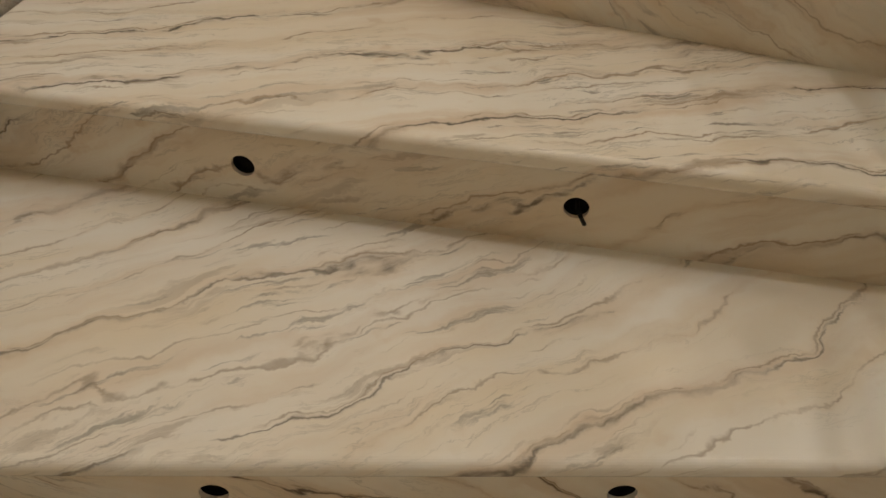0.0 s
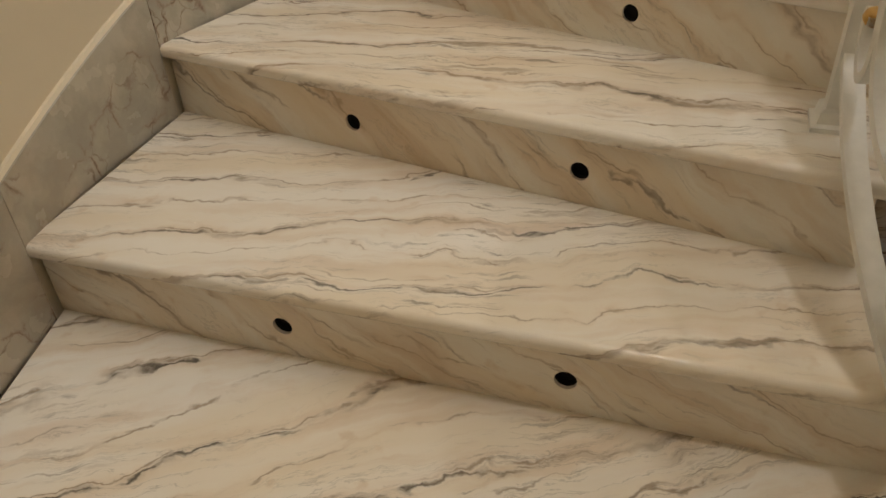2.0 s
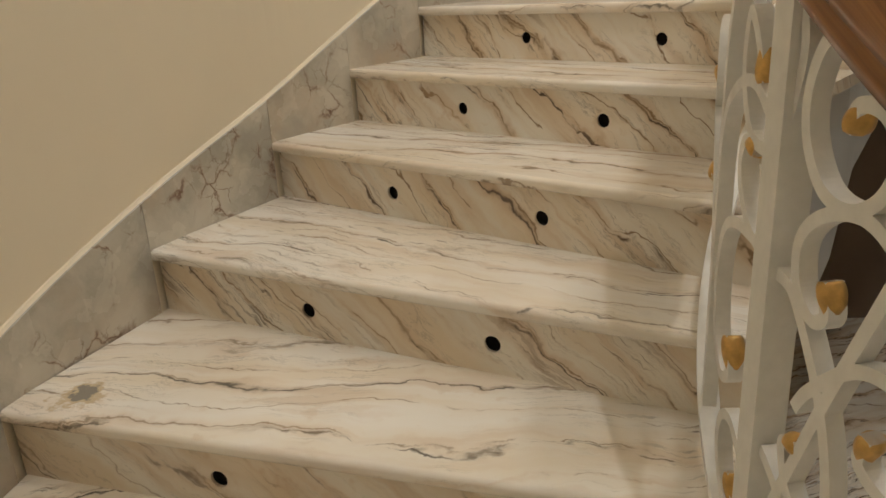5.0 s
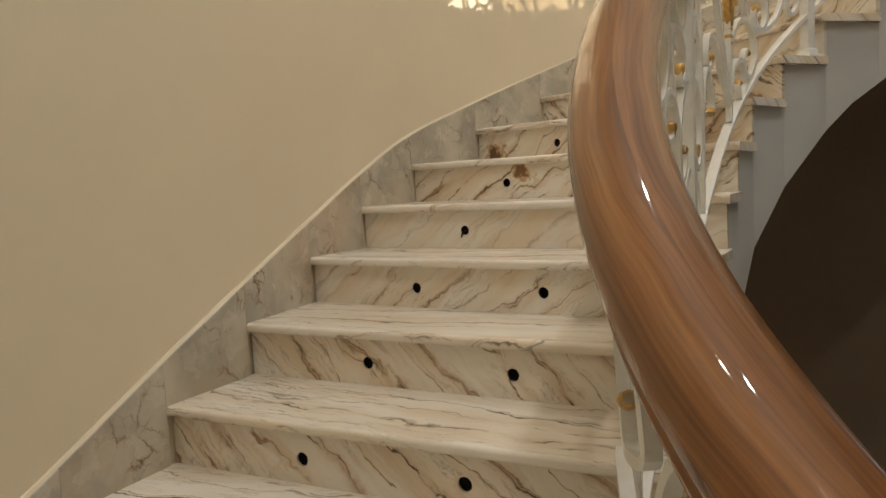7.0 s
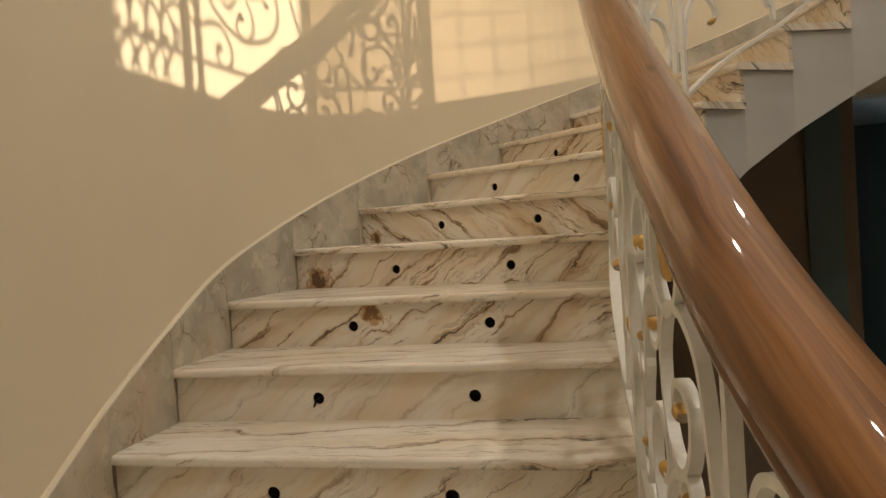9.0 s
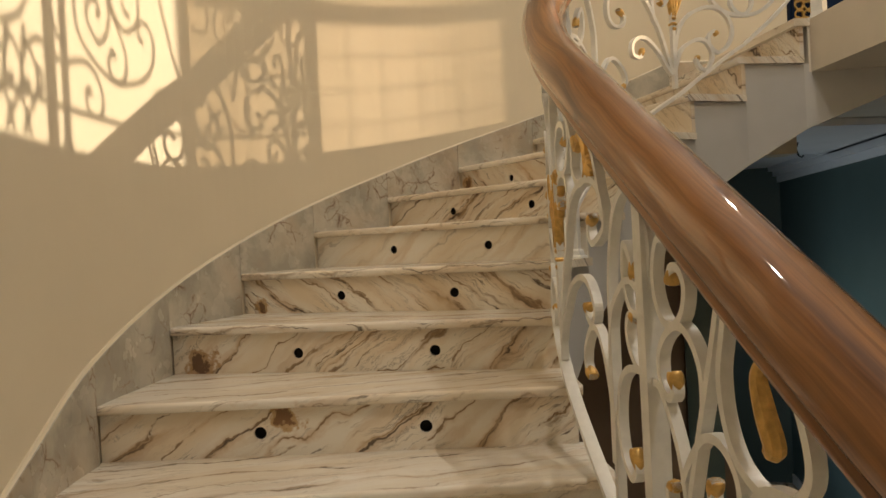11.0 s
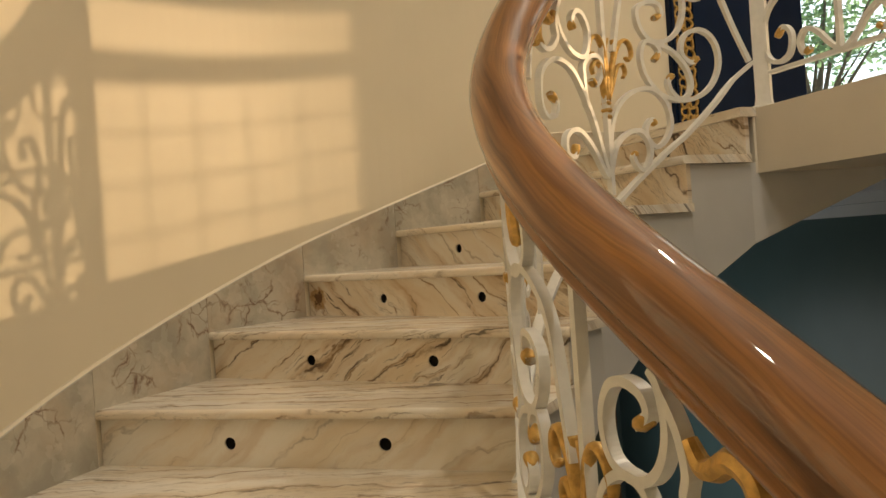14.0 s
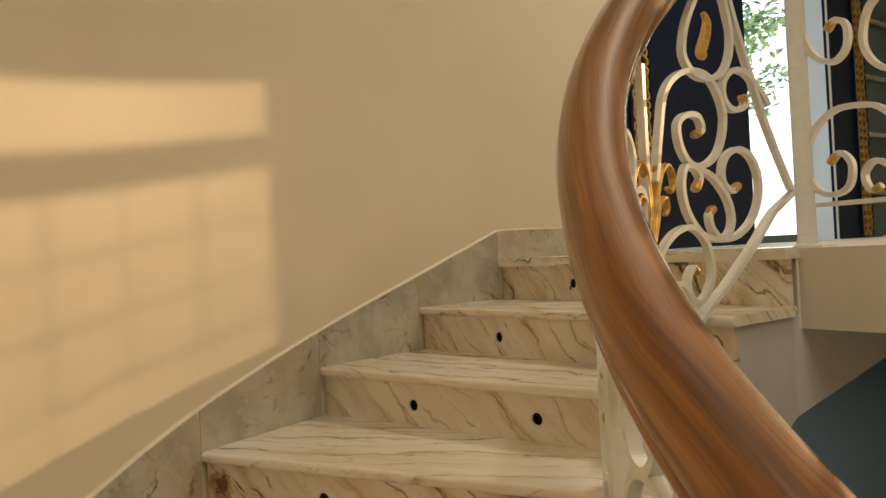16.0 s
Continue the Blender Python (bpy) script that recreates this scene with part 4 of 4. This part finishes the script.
HOOK = [(1.39, 0.60), (1.368, 0.57), (1.292, 0.578), (1.215, 0.553), (1.197, 0.458), (1.236, 0.386), (1.279, 0.365), (1.337, 0.408), (1.342, 0.461), (1.299, 0.493), (1.26, 0.475), (1.279, 0.443)]
SWAY = [(1.19, 0.97), (1.205, 0.82), (1.215, 0.70), (1.21, 0.612), (1.20, 0.54), (1.172, 0.48), (1.127, 0.423), (1.092, 0.36), (1.093, 0.308), (1.141, 0.263), (1.206, 0.281), (1.212, 0.321), (1.182, 0.36), (1.168, 0.333)]
EYE = [(1.20, 0.60), (1.184, 0.528), (1.141, 0.463), (1.075, 0.448), (1.004, 0.493), (0.99, 0.579), (1.028, 0.605), (1.08, 0.587), (1.10, 0.55), (1.086, 0.51), (1.053, 0.504)]
CORNER = [(1.492, 0.247), (1.421, 0.275), (1.348, 0.281), (1.289, 0.243), (1.263, 0.183), (1.282, 0.14), (1.33, 0.124), (1.367, 0.154), (1.37, 0.192), (1.345, 0.207), (1.347, 0.185)]
BRACE = [(0.715, 0.30), (0.756, 0.353), (0.81, 0.50), (0.861, 0.647), (0.93, 0.84), (0.97, 0.96)]
N0, P1, P2, P3 = reach_of(19.35), 0.705, 1.505, 2.29


def landing_bar(pts, shift=0.0, mirror=None):
    path = curve_through([(N0 + 0.012 + shift + (x if mirror is None else 2 * mirror - x), TOP + z) for x, z in pts])
    bent_bar(landing_rail, path, pts is not BRACE)


land = [N0 + 0.04 + 0.05 * j for j in range(int((reach[-1] - N0 - 0.06) / 0.05))]
part("bottom_bar", ribbon([(s, TOP + 0.125) for s in land], 0.03, 0.013), WHITE, landing_rail)
part("top_bar", ribbon([(s, TOP + 1.03) for s in land], 0.03, 0.01), WHITE, landing_rail)
for s in (P1, P2, P3):
    post(landing_rail, N0 + s, TOP, TOP + 1.04)
for pts in (LYRE_TOP, LYRE_LOW, LYRE_HEART, LYRE_NECK):
    landing_bar(pts)
    landing_bar(pts, 0.0, P1 / 2)
for shift in (0.0, 0.79):
    for pts in (BASKET, HOOK, SWAY, EYE, CORNER, BRACE):
        landing_bar(pts, shift)
    landing_bar(CORNER, shift, 1.105)
# unseen close-set wavy rods beyond the second post, added for their wall shadow
post(landing_rail, N0 + P2 + 0.085, TOP, TOP + 1.04, 0.03)
for j in range(4):
    x = P2 + 0.19 + 0.085 * j
    landing_bar([(x, 0.005), (x + 0.02, 0.06), (x - 0.025, 0.125), (x - 0.04, 0.19), (x + 0.01, 0.25), (x + 0.045, 0.20), (x + 0.03, 0.14), (x + 0.005, 0.16)])
    landing_bar([(x + 0.05, 0.005), (x + 0.03, 0.07), (x + 0.05, 0.13), (x + 0.02, 0.3)])
part("stem", ribbon([(N0 + P1 / 2, TOP + 0.13 + 0.1 * j) for j in range(10)], FLAT, EDGE), WHITE, landing_rail)
fleur(landing_rail, N0 + P1 / 2, TOP + 0.42, 0.8)

# ---- landing, floors, ceiling ----
bm = bmesh.new()
e19, o19 = inner[LAST] + ahead[LAST] * 0.07, outer[LAST] + ahead[LAST] * 0.07
SOUTH, DECK = -4.3, 0.24
lip = Vector((-GALLERY.y, GALLERY.x)) * -0.05
g0, g1 = NEWEL + lip, NEWEL + lip + GALLERY * 2.42
prism(bm, [tuple(e19), tuple(g0), tuple(g1), (3.4, -2.35), (7.3, -0.8), (7.0, 1.0), (6.0, 2.6), tuple(o19 + Vector((0.2, 0.1))), tuple(o19)], TOP - DECK, TOP)
tagged(part("floor_landing", bm, FASCIA), "landing floor slab with a smooth cream painted edge", "floor", kind="structure")
bm = bmesh.new()
L19 = outer[LAST] + across[LAST] * 1.34
q0, q1 = outer[LAST], L19
b0, b1 = q0 + ahead[LAST] * 0.32, q1 + ahead[LAST] * 0.30
prism(bm, [tuple(q0), tuple(q1), tuple(b1), tuple(b0)], TOP - SLAB, TOP + 0.004)
uv_by(bm, lambda co: ((Vector((co.x, co.y)) - q0).dot(across[LAST]), (Vector((co.x, co.y)) - q0).dot(ahead[LAST]) + co.z - TOP))
part("tread", bm, TREAD_MARBLE, stair).color = (0.7, 0.5, 0, 1)
bm = bmesh.new()
box(bm, (-1.5, SOUTH - 0.2, -1.0), (10.3, 5.5, -0.68))
uv_by(bm, lambda co: (co.x, co.y))
tagged(part("floor_lower", bm, MARBLE), "polished cream marble floor of the lower hall", "floor", kind="structure")
bm = bmesh.new()
box(bm, (-1.5, SOUTH - 0.2, WALL_TOP - 0.2), (9.0, 5.5, WALL_TOP))
tagged(part("ceiling", bm, PALE), "plain white plaster ceiling", "ceiling", kind="structure")

# ---- walls that close the hall ----
SILL_MID, SILL_WAY = Vector((5.36, -1.58)), Vector((0.916, 0.401)).normalized()


def south(bm, s0, s1, z0, z1, o0=-0.2, o1=0.0):
    """A block of the window wall, from s0 to s1 along it, o0 to o1 across it."""
    side = Vector((-SILL_WAY.y, SILL_WAY.x))
    prism(bm, [tuple(SILL_MID + SILL_WAY * a + side * b) for a, b in ((s0, o0), (s1, o0), (s1, o1), (s0, o1))], z0, z1)


WIN0, TINT0, WIN1, SILL, WIN_TOP, ROOF = -2.0, -0.74, 0.92, TOP + 0.1, 4.98, WALL_TOP - 0.2
bm = bmesh.new()
for s0, s1, z0, z1 in ((-6.2, WIN0, -0.7, ROOF), (WIN1, 2.1, -0.7, ROOF), (WIN0, WIN1, -0.7, SILL), (TINT0, WIN1, WIN_TOP, ROOF), (WIN0, TINT0, 5.4, ROOF)):
    south(bm, s0, s1, z0, z1)
tagged(part("wall_south", bm, PLASTER), "cream plaster wall with a wide window", "wall", kind="structure")
# out of view: added to stop sky light leaking past the curved wall's end
bm = bmesh.new()
box(bm, (-0.1, -4.2, -0.7), (0.1, -0.95, ROOF))
tagged(part("closing_wall_west", bm, PLASTER), "unseen cream wall added behind the stair foot to keep sky light out", "wall", kind="structure")

window = thing("window_1", "wide landing window with a transom and thin bars", "window", kind="structure")
for s0, s1, z0, z1 in ((TINT0 - 0.03, TINT0 + 0.03, SILL, 5.4), (TINT0 + 0.03, WIN1, 4.68, 4.78)):
    bm = bmesh.new()
    south(bm, s0, s1, z0, z1, -0.13, -0.07)
    part("window_bar", bm, WHITE, window)
for j in range(1, 9):
    bm = bmesh.new()
    x = TINT0 + j * (WIN1 - TINT0) / 9
    south(bm, x - 0.0026, x + 0.0026, SILL, 4.68, -0.11, -0.09)
    part("grille_bar", bm, WHITE, window)
for j in range(1, 4):
    bm = bmesh.new()
    z = SILL + 0.67 + j * 0.17
    south(bm, TINT0 + 0.03, WIN1, z - 0.0022, z + 0.0022, -0.088, -0.068)
    part("grille_bar", bm, WHITE, window)
bm = bmesh.new()
south(bm, TINT0 + 0.03, WIN1, SILL, WIN_TOP, -0.05, -0.045)
part("pane", bm, TINT, window, "warm tinted glass pane")


# ---- glazed screen at the back of the landing ----
def on_screen(s, off=0.0):
    return SCREEN + SCREEN_WAY * s + Vector((-SCREEN_WAY.y, SCREEN_WAY.x)) * off


def slab(bm, s0, s1, z0, z1, o0, o1):
    prism(bm, [tuple(on_screen(s0, o0)), tuple(on_screen(s1, o0)), tuple(on_screen(s1, o1)), tuple(on_screen(s0, o1))], z0, z1)


DOOR_TOP = TOP + 2.5
bm = bmesh.new()
for s0, s1, z0, z1 in ((-0.02, 3.2, DOOR_TOP, WALL_TOP - 0.2), (3.02, 3.2, TOP, DOOR_TOP)):
    slab(bm, s0, s1, z0, z1, 0.0, 0.15)
p0, p1 = on_screen(2.02), Vector((8.1, -0.52))
prism(bm, [tuple(p0), tuple(p1), tuple(p1 + Vector((-0.09, -0.14))), tuple(p0 + Vector((-0.02, -0.1)) * 0.2)], TOP, DOOR_TOP)
tagged(part("wall_screen", bm, PALE), "white plaster piers and head round the landing openings", "wall", kind="structure")


def fretwork(parent, s0, wide):
    """A gilded openwork strip: two columns of interlaced rings between thin rods."""
    bm = bmesh.new()
    n = int((DOOR_TOP - TOP - 0.06) / 0.055)
    for j in range(n):
        z = TOP + 0.06 + j * 0.055
        for m in (0.28, 0.72):
            cx, r0, r1 = s0 + wide * m, 0.036, 0.024
            ring = []
            for a in range(12):
                t = a * math.pi / 6 + j
                w = 1 + 0.18 * math.sin(3 * t + j * 1.7)
                ring.append([bm.verts.new((*on_screen(cx + r * w * math.cos(t), off), z + r * w * math.sin(t))) for r, off in ((r0, -0.034), (r1, -0.034), (r1, -0.02), (r0, -0.02))])
            for a in range(12):
                for b in range(4):
                    bm.faces.new((ring[a][b], ring[a][(b + 1) % 4], ring[(a + 1) % 12][(b + 1) % 4], ring[(a + 1) % 12][b]))
    return part("fretwork", bm, GOLD, parent, "gold openwork carving")


def screen_door(s0, s1, gold_at, body_mat, label):
    ob = thing("panel_door", label, "door")
    bm = bmesh.new()
    slab(bm, s0, s1, TOP + 0.006, DOOR_TOP, -0.02, 0.025)
    part("leaf", bm, body_mat, ob)
    fretwork(ob, gold_at, 0.14)
    for s in (gold_at - 0.012, gold_at + 0.14):
        bm = bmesh.new()
        slab(bm, s, s + 0.012, TOP + 0.03, DOOR_TOP - 0.03, -0.036, -0.0205)
        part("edge_rod", bm, NAVY, ob)
    return ob


screen_door(-0.02, 1.03, 0.0, NAVY, "tall navy lacquered door with a gilded fretwork strip")
screen_door(2.03, 2.47, 2.31, NAVY, "narrow navy lacquered door with a gilded fretwork strip")
win2 = thing("window_2", "smoked glass window with pale slanting bars beside the landing", "window", kind="structure")
bm = bmesh.new()
slab(bm, 2.475, 3.02, TOP + 0.01, DOOR_TOP, 0.03, 0.045)
part("pane", bm, SMOKED, win2, "dark bluish glass")
for j in range(6):
    bm = bmesh.new()
    slab(bm, 2.475, 3.02, TOP + 0.3 + j * 0.4, TOP + 0.33 + j * 0.4, 0.0, 0.028)
    part("window_bar", bm, STEEL, win2)

# ---- lower hall ----
T0, T1 = Vector((10.0, 1.72)), Vector((4.9, 0.64))
TW = (T1 - T0).normalized()
TN = Vector((TW.y, -TW.x))


def teal_box(bm, s0, s1, z0, z1, o0, o1):
    prism(bm, [tuple(T0 + TW * s0 + TN * o0), tuple(T0 + TW * s1 + TN * o0), tuple(T0 + TW * s1 + TN * o1), tuple(T0 + TW * s0 + TN * o1)], z0, z1)


TL = (T1 - T0).length
UNDER = TOP - DECK
if TN.y < 0:
    TN = -TN
bm = bmesh.new()
teal_box(bm, 0, TL, -0.68, UNDER, -0.15, 0.0)
tagged(part("wall_teal", bm, TEAL), "teal painted wall of the lower room", "wall", kind="structure")
coving = thing("coving", "pale blue grey plaster coving under the lower ceiling", "moulding", kind="structure")
for z0, z1, o in ((UNDER - 0.05, UNDER - 0.001, 0.12), (UNDER - 0.11, UNDER - 0.052, 0.07), (UNDER - 0.18, UNDER - 0.112, 0.03)):
    bm = bmesh.new()
    teal_box(bm, 0, TL, z0, z1, 0.0, o)
    part("moulding_step", bm, PALE, coving)
bm = bmesh.new()
teal_box(bm, 0, TL, -0.68, -0.57, 0.0, 0.02)
tagged(part("baseboard", bm, PALE), "white painted baseboard", "baseboard", kind="structure")
door = thing("lower_door", "dark door in a white frame on the teal wall", "door")
s0 = 4.05
for name, a, b, z0, z1, o, mat in (("leaf", s0 + 0.08, s0 + 0.92, -0.68, 1.68, 0.012, NAVY), ("door_frame", s0, s0 + 0.08, -0.68, 1.76, 0.03, PALE), ("door_frame", s0 + 0.92, s0 + 1.0, -0.68, 1.76, 0.03, PALE), ("door_frame", s0 + 0.08, s0 + 0.92, 1.68, 1.76, 0.03, PALE)):
    bm = bmesh.new()
    teal_box(bm, a, b, z0, z1, 0.0 if name == "leaf" else 0.001, o)
    part(name, bm, mat, door)
bm = bmesh.new()
box(bm, (10.0, SOUTH, -0.7), (10.3, 3.1, UNDER + 0.3))
tagged(part("wall_lower_east", bm, TEAL), "teal painted end wall of the lower room", "wall", kind="structure")
# unseen wall; its opening is added to hold the fill lamp
bm = bmesh.new()
north = lambda x, o: (x, 2.36 + (x - 5.36) * 0.1116 + o)
for x0, x1, z0, z1 in ((5.36, 6.3, -0.7, UNDER), (8.3, 10.2, -0.7, UNDER), (6.3, 8.3, -0.7, 0.1), (6.3, 8.3, 2.1, UNDER)):
    prism(bm, [north(x0, 0), north(x1, 0), north(x1, 0.2), north(x0, 0.2)], z0, z1)
tagged(part("wall_lower_north", bm, TEAL), "unseen teal side wall of the lower room with an opening added for fill light", "wall", kind="structure")
bm = bmesh.new()
prism(bm, [(5.8, 2.0), (5.95, 0.6), (10.2, 0.6), (10.2, 3.0), (5.8, 3.0)], UNDER + 0.001, UNDER + 0.12)
tagged(part("ceiling_lower", bm, PALE), "pale ceiling of the lower room", "ceiling", kind="structure")

# bare cable end hanging from the lower ceiling
cable = thing("hanging_cable", "short black cable end hanging from the lower ceiling", "cable")
bm = bmesh.new()
rows = []
for x, z in ((0.0, 0.0), (0.004, -0.05), (-0.004, -0.10), (0.003, -0.15), (0.016, -0.17), (0.022, -0.15)):
    rows.append([bm.verts.new((6.9 + x + 0.007 * math.cos(a * math.pi / 3), 1.75 - 2 * x + 0.007 * math.sin(a * math.pi / 3), UNDER + 0.001 + z)) for a in range(6)])
for r0, r1 in zip(rows, rows[1:]):
    for j in range(6):
        bm.faces.new((r0[j], r0[(j + 1) % 6], r1[(j + 1) % 6], r1[j]))
bm.faces.new(rows[-1])
part("flex", bm, DARK, cable)

# ---- lamps ----
def downlight(x, y, z, power):
    ob = thing("downlight", "round recessed ceiling downlight with a steel rim", "lamp", "ceiling downlights")
    bm = bmesh.new()
    ring = []
    for a in range(20):
        t = a * math.pi / 10
        ring.append([bm.verts.new((x + r * math.cos(t), y + r * math.sin(t), z + h)) for r, h in ((0.06, 0.0), (0.05, -0.006), (0.042, -0.004), (0.042, 0.0))])
    for a in range(20):
        for b in range(3):
            bm.faces.new((ring[a][b], ring[a][b + 1], ring[(a + 1) % 20][b + 1], ring[(a + 1) % 20][b]))
    part("rim", bm, STEEL, ob)
    bm = bmesh.new()
    bm.faces.new([bm.verts.new((x + 0.042 * math.cos(a * math.pi / 10), y + 0.042 * math.sin(a * math.pi / 10), z - 0.003)) for a in range(20)])
    part("bulb", bm, BULB, ob)
    lamp = new("lamp", bpy.data.lights.new("lamp", "SPOT"))
    lamp.data.energy, lamp.data.shadow_soft_size, lamp.data.color, lamp.data.spot_size, lamp.data.spot_blend = power, 0.05, LAMP, radians(150), 0.9
    lamp.matrix_world = look((x, y, z - 0.03), (x, y, 0))
    lamp.parent = ob


# the last one, over the landing, is added to brighten the upper wall
for x, y, share in ((0.5, 0.4, 1.1), (0.5, 1.7, 0.35), (1.5, 1.1, 0.42), (2.6, 2.4, 0.58), (4.9, 1.3, 1.1)):
    downlight(x, y, WALL_TOP - 0.2, LAMP_POWER * share)
# added fill: stands for daylight in the lower room, set in an unseen opening
lower_fill = new("lower_room_fill", bpy.data.lights.new("lower_room_fill", "AREA"))
lower_fill.data.shape, lower_fill.data.size, lower_fill.data.size_y = "RECTANGLE", 1.9, 1.9
lower_fill.data.energy, lower_fill.data.color = 12.0, (0.74, 0.9, 1.0)
lower_fill.matrix_world = look((7.3, 2.74, 1.1), (7.1, 0.0, 1.0))

# ---- outside ----
bm = bmesh.new()
prism(bm, [(60, -60), (62, -60), (62, 30), (60, 30)], -1.0, 40)
tagged(part("backdrop", bm, glow("bright_haze", (0.72, 0.87, 1.0), 2.7)), "bright hazy white sky beyond the trees", "sky", kind="structure")

bm = bmesh.new()
box(bm, (-400, -400, -1.6), (400, 400, -1.0))
tagged(part("ground", bm, simple("dry_ground", (0.3, 0.27, 0.2), 0.9, noise_scale=0.5, vary=0.2)), "pale dry ground outside", "ground", kind="structure")


def tree(x, y, height, seed):
    rnd = random.Random(seed)
    ob = thing("tree", "leafy green tree outside the landing window", "tree", "trees outside")
    bm = bmesh.new()

    def limb(a, b, r0, r1):
        axis = (b - a).normalized()
        u = axis.orthogonal().normalized()
        v = axis.cross(u)
        ra = [bm.verts.new(a + (u * math.cos(t) + v * math.sin(t)) * r0) for t in [j * math.pi / 4 for j in range(8)]]
        rb = [bm.verts.new(b + (u * math.cos(t) + v * math.sin(t)) * r1) for t in [j * math.pi / 4 for j in range(8)]]
        for j in range(8):
            bm.faces.new((ra[j], ra[(j + 1) % 8], rb[(j + 1) % 8], rb[j]))
    base, fork = Vector((x, y, -1.0)), Vector((x + 0.2, y + 0.1, -1.0 + height * 0.45))
    limb(base, fork, 0.22, 0.15)
    tips = []
    for j in range(9):
        t = j * 2.4
        tip = fork + Vector((math.cos(t) * rnd.uniform(0.5, 1.4), math.sin(t) * rnd.uniform(0.5, 1.4), rnd.uniform(0.1, 0.3) * height))
        limb(fork, tip, 0.045, 0.012)
        tips.append(tip)
    part("trunk", bm, BARK, ob)
    bm = bmesh.new()
    for tip in tips:
        for c in range(7):
            mid = tip + Vector((rnd.gauss(0, 0.5), rnd.gauss(0, 0.5), rnd.gauss(0, 0.28)))
            for q in range(40):
                p = mid + Vector((rnd.gauss(0, 0.24), rnd.gauss(0, 0.24), rnd.gauss(0, 0.13)))
                a = Vector((rnd.uniform(-1, 1), rnd.uniform(-1, 1), rnd.uniform(-0.6, 0.6))).normalized()
                b = a.orthogonal().normalized() * 0.035
                a = a * 0.09
                bm.faces.new([bm.verts.new(w) for w in (p - a, p + b, p + a, p - b)])
    part("crown", bm, LEAF, ob)


tree(13.8, -2.3, 11.6, 3)
tree(16.5, -3.2, 12.4, 5)
parapet = thing("parapet", "low white balcony parapet outside the landing", "parapet", kind="structure")
bm = bmesh.new()
slab(bm, 0.2, 1.7, TOP - 0.29, TOP - 0.002, 0.16, 1.9)
part("balcony_floor", bm, PALE, parapet)
bm = bmesh.new()
slab(bm, 0.2, 1.7, TOP, TOP + 0.14, 1.8, 1.9)
part("upstand", bm, PALE, parapet)
